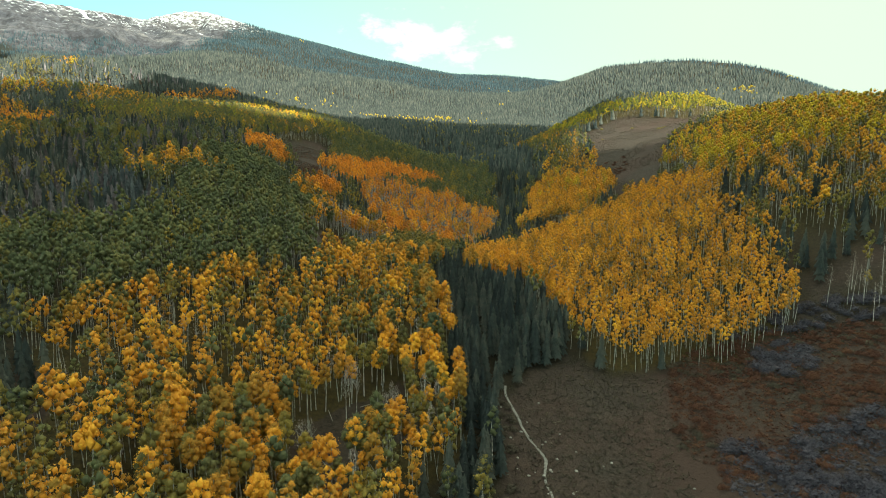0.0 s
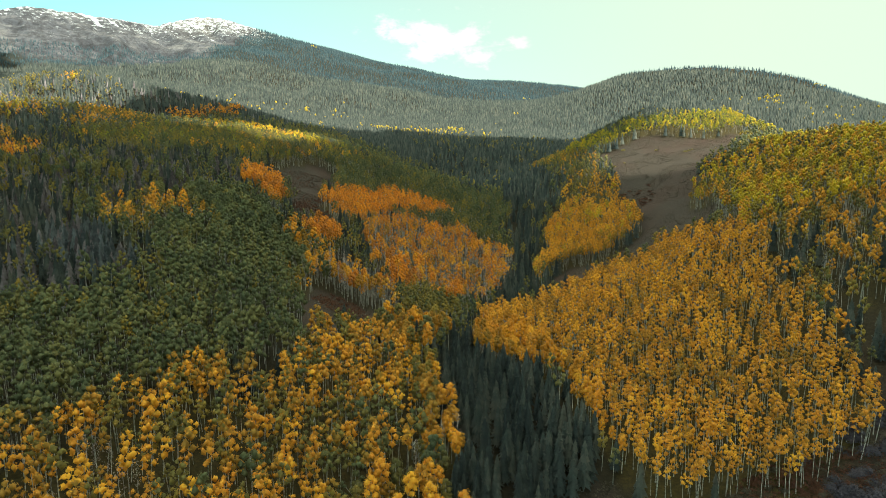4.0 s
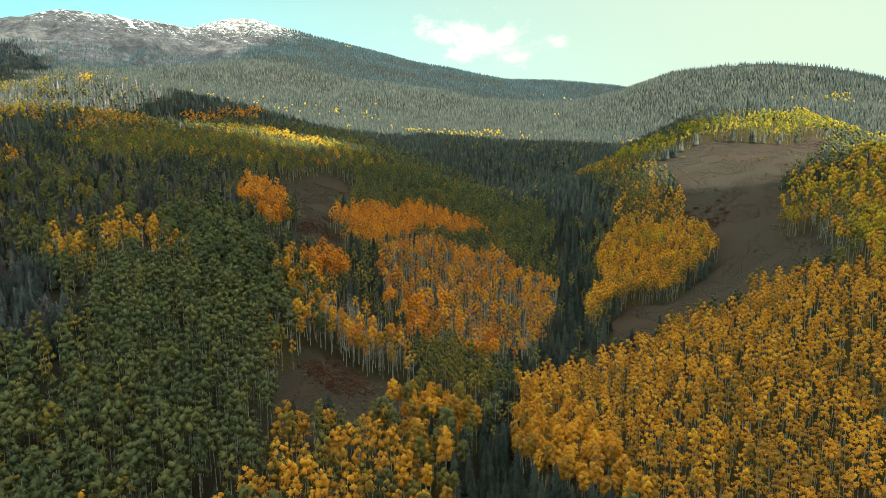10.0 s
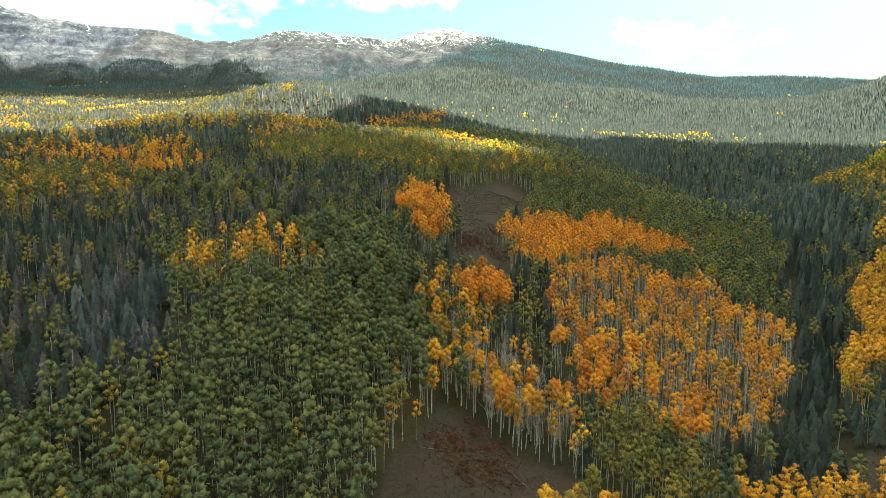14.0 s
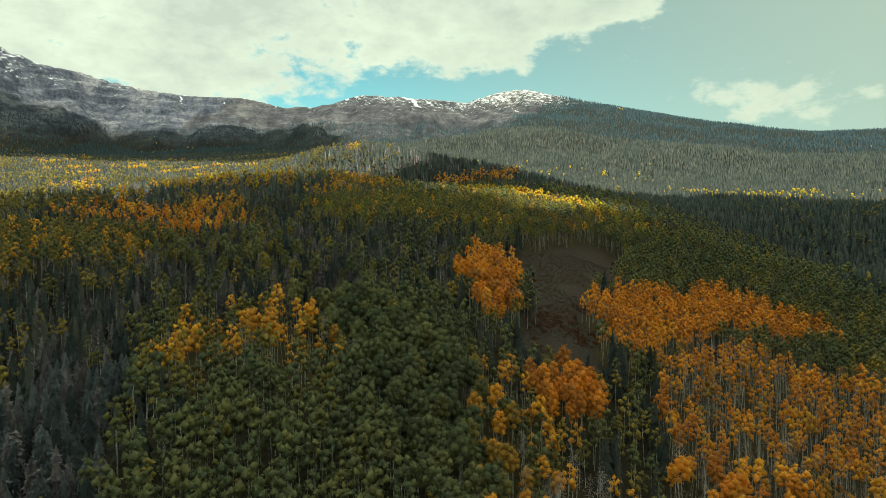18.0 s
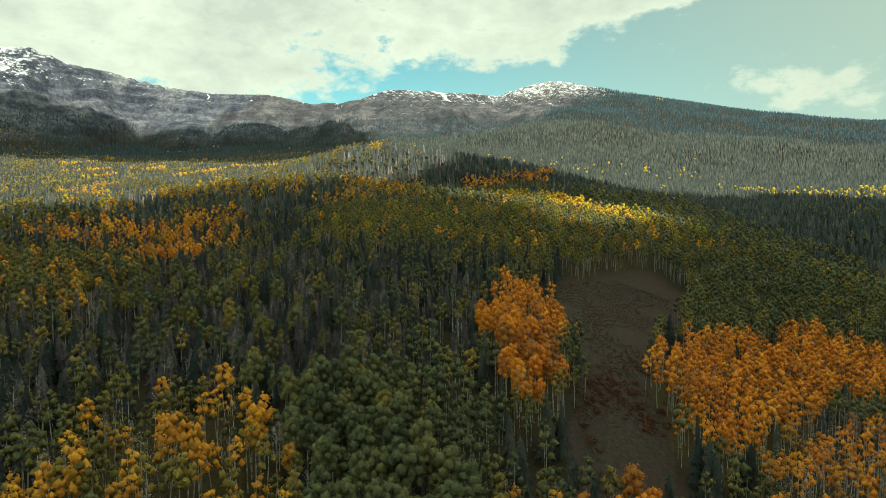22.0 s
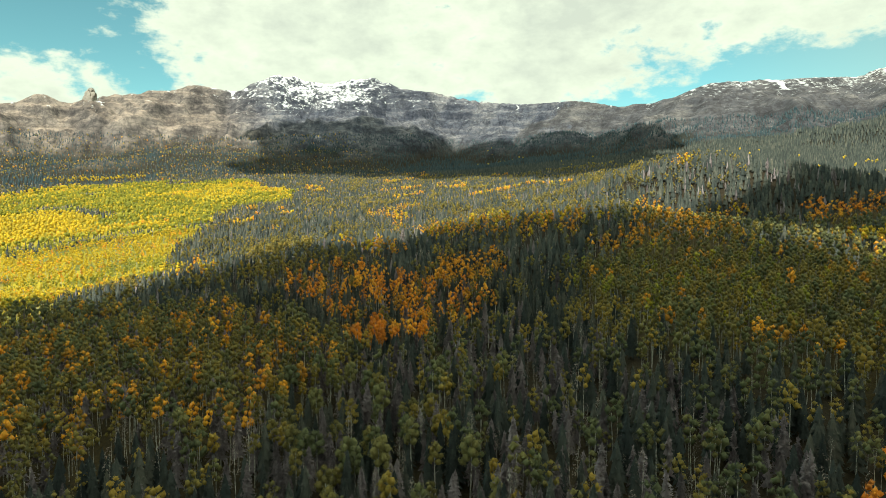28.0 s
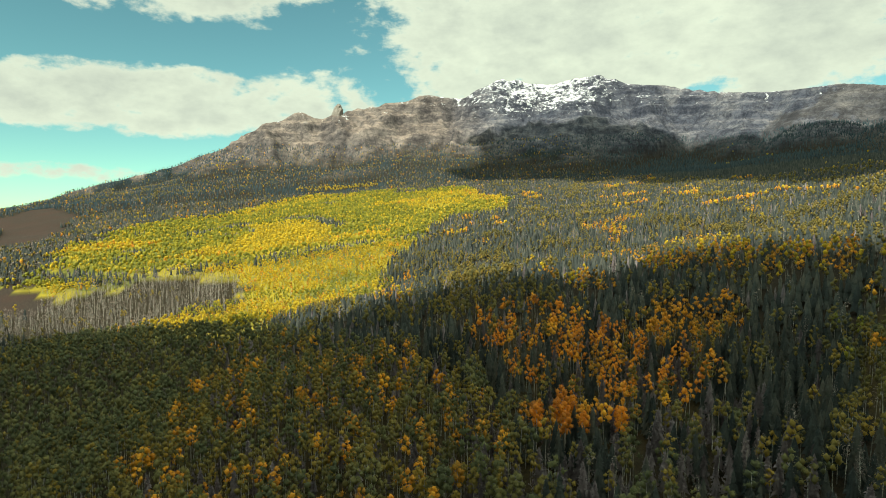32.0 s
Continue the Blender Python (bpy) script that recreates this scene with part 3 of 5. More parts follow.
def stand_at(x, y):
    """Number of the stand at each place (-1: wild mixed forest), with uneven edges."""
    reach = np.clip(np.hypot(x + 60, y - 280) / 60, 0.8, 9)
    wx = x + value_noise(x, y, 17, 41) * 2.6 * reach ** 0.7 + value_noise(x, y, 6, 43) * 1.6
    wy = y + value_noise(x, y, 17, 42) * 2.6 * reach ** 0.7 + value_noise(x, y, 6, 44) * 1.6
    sway = 7 * np.maximum(reach - 4, 0)
    wx, wy = wx + value_noise(x, y, 120, 45) * sway, wy + value_noise(x, y, 120, 46) * sway
    found = np.full(x.shape, -1)
    for k, (_, _, _, poly) in enumerate(STANDS):
        xs, ys = [p[0] for p in poly], [p[1] for p in poly]
        box = (wx > min(xs)) & (wx < max(xs)) & (wy > min(ys)) & (wy < max(ys))
        if box.any():
            some = np.nonzero(box)[0]
            found[some[inside(wx[some], wy[some], poly)]] = k
    return found


STANDS.insert(0, ("west_mixed", "*", 4.2, [(-300, 430), (-330, 600), (-300, 720), (-420, 900), (-700, 1050), (-1150, 900), (-1300, 640), (-1080, 600), (-900, 470), (-640, 330), (-470, 280), (-380, 330)]))
OPEN = np.array([s[1].count("-") / len(s[1]) for s in STANDS] + [0.0])
CARPET = np.array([0.85 if s[0].startswith("field") else 0.0 for s in STANDS] + [0.0])      # low young aspens between the trees
LEAFY = np.array([sum(s[1].count(c) for c in "ynfolh") / len(s[1]) for s in STANDS] + [0.1])


def build_ground():
    inner = np.arange(-46, 128.01, 0.27)
    outer = np.arange(128.01 + 3, 360 - 46 - 1, 3.0)
    az = np.radians(np.concatenate([inner, outer]))
    rad = np.concatenate([[0.02], np.geomspace(8, 900, 155), np.linspace(909, 2700, 200), np.geomspace(2760, 4800, 16)])
    a, r = np.meshgrid(az, rad, indexing="ij")
    x, y = (-40 - np.sin(a) * r).ravel(), (150 + np.cos(a) * r).ravel()
    z, rocky = land(x, y)
    co = np.stack([x, y, z], 1)
    na, nr = len(az), len(rad)
    i = np.arange(na)[:, None] * nr + np.arange(nr - 1)[None, :]
    j = (np.arange(na)[:, None] + 1) % na * nr + np.arange(nr - 1)[None, :]
    quads = np.stack([i, i + 1, j + 1, j], 2).reshape(-1, 4)
    me = bpy.data.meshes.new("ground")
    me.from_pydata(co.tolist(), [], quads.tolist())
    me.polygons.foreach_set("use_smooth", np.ones(len(quads), bool))
    patch = fractal(x, y, 170, 4, 61)
    broad, narrow = runnels(x, y)
    wooded = np.clip((302 + 40 * patch + 170 * (0.4 - broad) + 30 * fractal(x, y, 60, 3, 65) - z + np.where(y > 1300, 10, -30)) / 14, 0, 1)
    wooded = np.where((x > -620) & (y > 1500), np.clip((590 - z) / 8, 0, 1), wooded)
    lean = np.clip((y - 560) / 300, 0, 1) * np.clip((1200 - y) / 220, 0, 1) * (x < -1700) + ((x > -1150) & (x < -560) & (y > 1550)) * 0.5
    snow = np.clip((z - 425) / 105, 0, 1) * (0.22 + 0.34 * lean) + ((y > 1500) & (x < -560) & (x > -1250)) * 0.1
    warm = np.clip((760 - y) / 160, 0, 1) * (x < -1500) + 0.7 * np.clip(1 - np.hypot(x + 800, y - 2050) / 190, 0, 1)
    snow = snow + (narrow < 0.07) * (fractal(x, y, 90, 2, 67) > 0.1) * np.clip((z - 430) / 40, 0, 1) * 0.4
    stand = stand_at(x, y)
    open_land = OPEN[stand]
    leafy = LEAFY[stand]
    for name, values in (("rocky", rocky), ("wooded", wooded), ("snow", snow), ("warm", warm), ("gully", 0.5 * broad + 0.5 * narrow), ("meadow", open_land), ("leafy", leafy), ("carpet", CARPET[stand])):
        me.attributes.new(name, "FLOAT", "POINT").data.foreach_set("value", values.astype(np.float32))
    me.materials.append(GROUND)
    return tagged(new("ground", me), "mountain valley ground of brown grass, leaf litter and grey rock", "ground", kind="structure")


ground = build_ground()


# ---------------------------------------------------------------- trees
rng = np.random.default_rng(7)
OCTA = np.array([(1, 0, 0), (0, 1, 0), (-1, 0, 0), (0, -1, 0), (0, 0, 1), (0, 0, -1)], float)
OCTA_FACES = np.array([(0, 1, 4), (1, 2, 4), (2, 3, 4), (3, 0, 4), (1, 0, 5), (2, 1, 5), (3, 2, 5), (0, 3, 5)])


class Shape:
    """Gathers triangles: material 0 is bark, 1 is leaves."""

    def __init__(self):
        self.co, self.tri, self.mat, self.count = [], [], [], 0

    def add(self, co, tri, mat):
        co, tri = np.asarray(co, float), np.asarray(tri, int)
        self.co.append(co)
        self.tri.append(tri + self.count)
        self.mat.append(np.full(len(tri), mat))
        self.count += len(co)

    def arrays(self):
        return np.concatenate(self.co), np.concatenate(self.tri), np.concatenate(self.mat)


def stem(shape, a, b, ra, rb, sides, mat=0):
    a, b = np.asarray(a, float), np.asarray(b, float)
    way = (b - a) / (np.linalg.norm(b - a) + 1e-9)
    u = np.cross(way, (0.3, 1, 0.2))
    u /= np.linalg.norm(u)
    v = np.cross(way, u)
    ang = np.arange(sides) * 2 * math.pi / sides
    ring = np.cos(ang)[:, None] * u + np.sin(ang)[:, None] * v
    k = np.arange(sides)
    n = (k + 1) % sides
    if rb < 0.004:
        shape.add(np.concatenate([a + ring * ra, [b]]), np.stack([k, n, np.full(sides, sides)], 1), mat)
        return
    shape.add(np.concatenate([a + ring * ra, b + ring * rb]),
              np.concatenate([np.stack([k, n, n + sides], 1), np.stack([k, n + sides, k + sides], 1)]), mat)


def tuft(shape, at, size, mat=1, flat=0.75):
    co = OCTA * (size * rng.uniform(0.7, 1.25, (6, 1))) * (1, 1, flat)
    t, tilt = rng.uniform(0, 6.28), rng.uniform(-0.5, 0.5)
    c, s = math.cos(t), math.sin(t)
    co = co @ np.array([(c, -s, 0), (s, c, 0), (0, 0, 1)]).T @ np.array([(1, 0, 0), (0, math.cos(tilt), -math.sin(tilt)), (0, math.sin(tilt), math.cos(tilt))]).T
    shape.add(co + at, OCTA_FACES, mat)


def sprays(shape, at, size, mat=1, heart=None):
    """Loose leafy sprays: single ragged triangles, one at each place."""
    at = np.asarray(at)
    n = len(at)
    face = at - (np.array((0, 0, at[:, 2].mean() - 1.0)) if heart is None else np.array(heart))
    face = face / (np.linalg.norm(face, axis=1, keepdims=True) + 1e-6) + rng.normal(0, 0.33, (n, 3))
    u = np.cross(face, rng.normal(size=(n, 3)))
    u /= np.linalg.norm(u, axis=1, keepdims=True) + 1e-6
    v = np.cross(face / np.linalg.norm(face, axis=1, keepdims=True), u)
    ang = np.arange(3)[None, :] * 2.094 + rng.uniform(-0.4, 0.4, (n, 3))
    reach = size * rng.uniform(0.65, 1.45, (n, 3))
    co = at[:, None, :] + (np.cos(ang) * reach)[:, :, None] * u[:, None, :] + (np.sin(ang) * reach)[:, :, None] * v[:, None, :]
    shape.add(co.reshape(-1, 3), np.arange(n * 3).reshape(n, 3), mat)


def crown_points(n, low, high, wide, hollow=0.5):
    """Places in an egg-shaped crown made of a few boughs, widest a little above its middle."""
    u = rng.uniform(0, 1, n) ** 1.15
    h = low + (high - low) * u
    r = wide * 1.15 * np.minimum(1, np.sqrt(u / 0.22 + 0.05)) * (1.02 - u) ** 0.45 * (hollow + (1 - hollow) * np.sqrt(rng.uniform(0, 1, n)))
    a = rng.uniform(0, 2 * math.pi, n)
    r = r * (1 + 0.22 * np.sin(3 * a + u * 5) + 0.12 * np.sin(5 * a - u * 9))
    return np.stack([r * np.cos(a), r * np.sin(a), h], 1)


GOLDEN = (1 + 5 ** 0.5) / 2
ICO = np.array([(-1, GOLDEN, 0), (1, GOLDEN, 0), (-1, -GOLDEN, 0), (1, -GOLDEN, 0), (0, -1, GOLDEN), (0, 1, GOLDEN), (0, -1, -GOLDEN), (0, 1, -GOLDEN),
                (GOLDEN, 0, -1), (GOLDEN, 0, 1), (-GOLDEN, 0, -1), (-GOLDEN, 0, 1)]) / math.hypot(1, GOLDEN)
ICO_FACES = np.array([(0, 11, 5), (0, 5, 1), (0, 1, 7), (0, 7, 10), (0, 10, 11), (1, 5, 9), (5, 11, 4), (11, 10, 2), (10, 7, 6), (7, 1, 8),
                      (3, 9, 4), (3, 4, 2), (3, 2, 6), (3, 6, 8), (3, 8, 9), (4, 9, 5), (2, 4, 11), (6, 2, 10), (8, 6, 7), (9, 8, 1)])


def clump(shape, at, size, flat=0.85, mat=1):
    """A bough of leaves: an uneven rounded mass."""
    t = rng.uniform(0, 6.28)
    c, s = math.cos(t), math.sin(t)
    co = ICO * (size * rng.uniform(0.78, 1.2, (12, 1))) @ np.array([(c, -s, 0), (s, c, 0), (0, 0, 1)]).T
    shape.add(co * (1, 1, flat) + at, ICO_FACES, mat)


def leafy_crown(shape, low, high, wide, boughs, n, spray):
    """A rounded, uneven crown: boughs of leaves set round the stem, narrower to the top, with loose sprays over them."""
    u = (np.arange(boughs) + rng.uniform(0.25, 0.75, boughs)) / boughs
    a = np.arange(boughs) * 2.4 + rng.uniform(0, 6.28)
    girth = np.sqrt(np.clip(1 - ((u - 0.38) / 0.68) ** 2, 0.05, 1))
    out = wide * 0.6 * girth * rng.uniform(0.75, 1.15, boughs) * (boughs > 1)
    out[-1] *= 0.25
    tall = (high - low) / max(boughs, 2) ** 0.5
    for x, y, z, g in zip(out * np.cos(a), out * np.sin(a), low + (high - low) * (0.1 + 0.8 * u), girth):
        r = wide * (0.5 if boughs < 3 else 0.42 if boughs < 5 else 0.31) * (0.6 + 0.4 * g) * rng.uniform(0.8, 1.2)
        high_ratio = min(1.3, max(0.7, 0.5 * tall / r))
        if boughs > 8:
            clump(shape, (x, y, z), r, high_ratio)
        else:
            tuft(shape, (x, y, z), r * 1.08, flat=high_ratio)
        if n:
            per = max(1, n // boughs)
            d = rng.normal(size=(per, 3))
            d[:, 2] = np.abs(d[:, 2]) - 0.3
            d /= np.linalg.norm(d, axis=1, keepdims=True)
            sprays(shape, np.array([x, y, z]) + d * r * rng.uniform(0.8, 1.75, (per, 1)), spray, heart=(x, y, z - 0.4))


def aspen(detail, height=13.2, girth=(1.65, 2.2), deep=(0.47, 0.6)):
    """Slender pale trunk with limbs under a rounded leafy crown. Unit: metres."""
    s = Shape()
    bend = rng.normal(0, 0.4, 2)
    low, wide = height * rng.uniform(*deep), rng.uniform(*girth)
    mid = (bend[0], bend[1], height * 0.55)
    top = (bend[0] * 0.6, bend[1] * 0.6, height * 0.96)
    if detail == 0:
        stem(s, (0, 0, -0.6), mid, 0.17, 0.11, 6)
        stem(s, mid, top, 0.11, 0.02, 5)
        for _ in range(6):
            h = rng.uniform(0.42, 0.8)
            a = rng.uniform(0, 6.28)
            p = np.array([bend[0] * h, bend[1] * h, height * h])
            stem(s, p, p + np.array([math.cos(a), math.sin(a), 1.1]) * rng.uniform(0.8, 1.5), 0.05, 0.0, 3)
        leafy_crown(s, low, height, wide, 13, 560, 0.165)
    elif detail == 1:
        stem(s, (0, 0, -0.6), (bend[0], bend[1], height * 0.75), 0.13, 0.07, 3)
        leafy_crown(s, low, height, wide, 7, 63, 0.26)
    elif detail == 2:
        leafy_crown(s, low, height, wide * 1.05, 3, 18, 0.42)
        stem(s, (0, 0, 0), (bend[0], bend[1], height * 0.6), 0.17, 0.0, 2)
    else:
        tuft(s, (0, 0, height * 0.64), wide * 1.25, flat=1.05)
        tuft(s, (wide * 0.5, 0, height * 0.5), wide * 0.85, flat=0.9)
    return s.arrays()


def bare_aspen(detail, height=12.0):
    """Leafless pale trunk with upswept twigs."""
    s = Shape()
    bend = rng.normal(0, 0.4, 2)
    top = np.array((bend[0], bend[1], height))
    stem(s, (0, 0, -0.6), top * (1, 1, 0.97), 0.12, 0.0, 4 if detail == 0 else 3)
    for _ in range((22, 9, 4, 2)[detail]):
        h = rng.uniform(0.42, 0.92)
        a = rng.uniform(0, 6.28)
        p = top * h
        reach = rng.uniform(0.8, 1.7) * (1.25 - h)
        q = p + np.array([math.cos(a) * reach, math.sin(a) * reach, reach * 1.3])
        stem(s, p, q, 0.05, 0.0, 3 if detail == 0 else 2, 0)
        if detail == 0:
            for _ in range(2):
                b = rng.uniform(0, 6.28)
                stem(s, p * 0.4 + q * 0.6, q + np.array([math.cos(b), math.sin(b), 0.8]) * 0.55, 0.035, 0.0, 2, 0)
    n = (170, 85, 14, 0)[detail]
    if n:
        sprays(s, crown_points(n, height * 0.5, height, 1.3, 0.3), (0.13, 0.15, 0.42, 1)[detail])
    if detail == 3:
        tuft(s, (0, 0, height * 0.6), 1.2, flat=1.8)
    return s.arrays()


def conifer(detail, height=12.0, thin=1.0):
    """Spire of drooping, ragged tiers round a straight trunk."""
    s = Shape()
    wide = height * 0.175 * rng.uniform(0.85, 1.15)
    tiers, points = ((11, 11), (6, 7), (3, 5), (1, 4))[detail]
    if detail < 2:
        stem(s, (0, 0, -0.6), (0, 0, height * 0.95), 0.2, 0.0, 5 if detail == 0 else 3)
    base = height * (0.08 if thin == 1.0 else 0.18)
    if detail == 3:
        a = np.arange(4) * math.pi / 2 + rng.uniform(0, 1.5)
        ring = np.stack([wide * np.cos(a), wide * np.sin(a), np.full(4, 0.6)], 1) * rng.uniform(0.8, 1.15, (4, 1))
        s.add(np.concatenate([ring, [(0, 0, height)]]), [(0, 1, 4), (1, 2, 4), (2, 3, 4), (3, 0, 4)], 1)
        return s.arrays()
    for k in range(tiers):
        u = k / tiers
        z0 = base + (height - base) * u
        z1 = min(height, z0 + (height - base) / tiers * (2.1 if tiers > 1 else 1))
        r = wide * (1 - u) ** 0.85 + 0.12
        a = (np.arange(points) + rng.uniform(0, 1)) * 2 * math.pi / points
        rr = r * rng.uniform(0.62 * thin ** 2, 1.2, points)
        out = np.stack([rr * np.cos(a), rr * np.sin(a), z0 - 0.12 * rr + rng.normal(0, 0.1, points)], 1)
        b = a + math.pi / points
        ri = r * (0.4 if detail < 2 else 0.8) * thin ** 2
        inn = np.stack([ri * np.cos(b), ri * np.sin(b), np.full(points, z0 + 0.35)], 1)
        co = np.concatenate([out, inn, [(0, 0, z1)]])
        k0 = np.arange(points)
        tri = np.concatenate([np.stack([k0, k0 + points, np.full(points, 2 * points)], 1),
                              np.stack([k0 + points, (k0 + 1) % points, np.full(points, 2 * points)], 1)])
        s.add(co, tri, 1)
    if detail < 2:
        n = int((90, 26)[detail] / thin ** 2)
        u = rng.uniform(0, 0.92, n)
        a = rng.uniform(0, 6.28, n)
        r = (wide * (1 - u) ** 0.85) * rng.uniform(0.7, 1.12, n)
        sprays(s, np.stack([r * np.cos(a), r * np.sin(a), base + (height - base) * u], 1), (0.26, 0.42)[detail])
    return s.arrays()


FORMS = {
    "g": ("green_aspen", lambda d: aspen(d, 12.2, (1.75, 2.35), (0.46, 0.58)), WHITE_BARK, GREEN, "aspens with green leaves", "aspen with green leaves and a pale slender trunk"),
    "l": ("olive_aspen", lambda d: aspen(d, 12.6, (1.5, 2.1), (0.48, 0.62)), WHITE_BARK, OLIVE, "aspens turning olive", "aspen turning from olive green to yellow, pale trunk"),
    "h": ("lime_aspen", aspen, WHITE_BARK, LIME, "aspens with yellow-green leaves", "aspen with yellow-green leaves and pale trunk"),
    "n": ("slim_gold_aspen", lambda d: aspen(d, 11.8, (1.25, 1.6), (0.47, 0.58)), WHITE_BARK, GOLD, "slim aspens with gold leaves", "slim aspen with golden orange leaves in a close grove"),
    "y": ("gold_aspen", lambda d: aspen(d, 12.6, (1.6, 2.25), (0.48, 0.6)), WHITE_BARK, GOLD, "aspens with gold leaves", "aspen with golden autumn leaves and white trunk"),
    "f": ("yellow_aspen", aspen, WHITE_BARK, YELLOW, "aspens with yellow leaves", "aspen with clear yellow autumn leaves and pale trunk"),
    "o": ("orange_aspen", aspen, WHITE_BARK, ORANGE, "aspens with orange leaves", "aspen with bright orange autumn leaves and pale trunk"),
    "b": ("bare_tree", bare_aspen, WHITE_BARK, TWIGS, "bare aspens", "leafless aspen with whitish trunk and grey twigs"),
    "c": ("conifer_tree", conifer, BROWN_BARK, NEEDLES, "dark conifers", "dark green conifer with a narrow ragged spire"),
    "d": ("dead_conifer", lambda d: conifer(d, 11.0, 0.66), GREY_BARK, DEAD, "dead conifers", "dead conifer with grey purple needleless branches"),
    "s": ("spruce_tree", lambda d: conifer(d, 11.0, 0.9), GREY_BARK, SILVER, "silvery spruces", "silver grey spruce with drooping pale branches"),
}
VARIANTS = {}
for code in SPECIES:
    for detail in range(5):
        VARIANTS[code, detail] = [FORMS[code][1](min(detail, 3)) for _ in range(5 if detail < 2 else 3)]


def mesh_of(name, co, tri, mats=None, slots=()):
    me = bpy.data.meshes.new(name)
    me.vertices.add(len(co))
    me.vertices.foreach_set("co", np.asarray(co, np.float32).ravel())
    me.loops.add(len(tri) * 3)
    me.loops.foreach_set("vertex_index", np.asarray(tri, np.int32).ravel())
    me.polygons.add(len(tri))
    me.polygons.foreach_set("loop_start", np.arange(len(tri), dtype=np.int32) * 3)
    for m in slots:
        me.materials.append(m)
    if mats is not None:
        me.polygons.foreach_set("material_index", np.asarray(mats, np.int32))
    me.polygons.foreach_set("use_smooth", np.ones(len(tri), bool))
    me.update(calc_edges=True)
    return me


# Places: a loose net of trees, finer near the flight line and wider up the mountainsides.
AHEAD = [(-40, 105), (10, 170), (0, 230), (-45, 290), (-100, 330), (-170, 370), (-240, 370)]
FLIGHT = [(0, 0), (3, 45), (3, 100), (-1, 150), (-12, 185), (-40, 250), (-73, 306), (-95, 331), (-116, 344)]


def flight_distance(x, y, line=FLIGHT):
    d = np.full(x.shape, 1e9)
    for (xa, ya), (xb, yb) in zip(line, line[1:]):
        dx, dy = xb - xa, yb - ya
        s = np.clip(((x - xa) * dx + (y - ya) * dy) / (dx * dx + dy * dy), 0, 1)
        d = np.minimum(d, np.hypot(x - xa - s * dx, y - ya - s * dy))
    return d


def in_sight(x, y):
    """Whether the place lies ahead of some stretch of the flight."""
    ok = np.zeros(x.shape, bool)
    for ex, ey, lo, hi in ((0, -8, -41, 40), (-5, 150, -22, 68), (-30, 225, -10, 70), (-80, 310, 15, 100), (-110, 338, 40, 122)):
        az = np.degrees(np.arctan2(-(x - ex), y - ey))
        ok |= (az > lo) & (az < hi) & (np.hypot(x - ex, y - ey) > 38)
    return ok


def scatter(step, near, far):
    """Jittered net of places with their stand, between two distances from the flight line."""
    gx, gy = np.meshgrid(np.arange(-2450, 1000, step), np.arange(-480, 2500, step))
    gx, gy = gx.ravel(), gy.ravel()
    if far < 2000:
        keep = (np.abs(gx + 60) < far + 160) & (np.abs(gy - 170) < far + 260)
        gx, gy = gx[keep], gy[keep]
    x = gx + rng.uniform(-0.48, 0.48, gx.shape) * step
    y = gy + rng.uniform(-0.48, 0.48, gx.shape) * step
    d = flight_distance(x, y)
    keep = (d >= near) & (d < far) & in_sight(x, y)
    return x[keep], y[keep], d[keep]


WILD = "cclgcglccl"
WILD_FAR = "cccccccccc"


def clumped(x, y, pick):
    """Dark conifers and dead trunks with islands of gold and olive aspen."""
    clump = fractal(x, y, 46, 3, 171, 0.6)
    far = np.clip((np.hypot(x + 60, y - 280) - 420) / 600, 0, 1)
    codes = np.array(list("ccclcclccdcclcbc"))[(pick * 15.99).astype(int)]
    codes = np.where((clump > 0.72 + 0.3 * far) & (pick < 0.75), np.where(pick < 0.5, "y", "f"), codes)
    codes = np.where((clump < -0.5 - 0.2 * far) & (pick < 0.75), "l", codes)
    return codes


def banded(x, y, pick):
    """A slope of low aspens in bands along the contour: yellow, lime and thin strips of conifers."""
    band = value_noise(x + 0.25 * y, 0.22 * y, 58, 181) + 0.5 * value_noise(x, 0.5 * y, 22, 182)
    codes = np.where(band > 0.4, np.where(pick < 0.85, "f", "y"), np.where(pick < 0.8, "h", "f"))
    codes = np.where((band < -0.78) & (x < -760), np.where(pick < 0.6, "c", "b"), codes)
    return codes


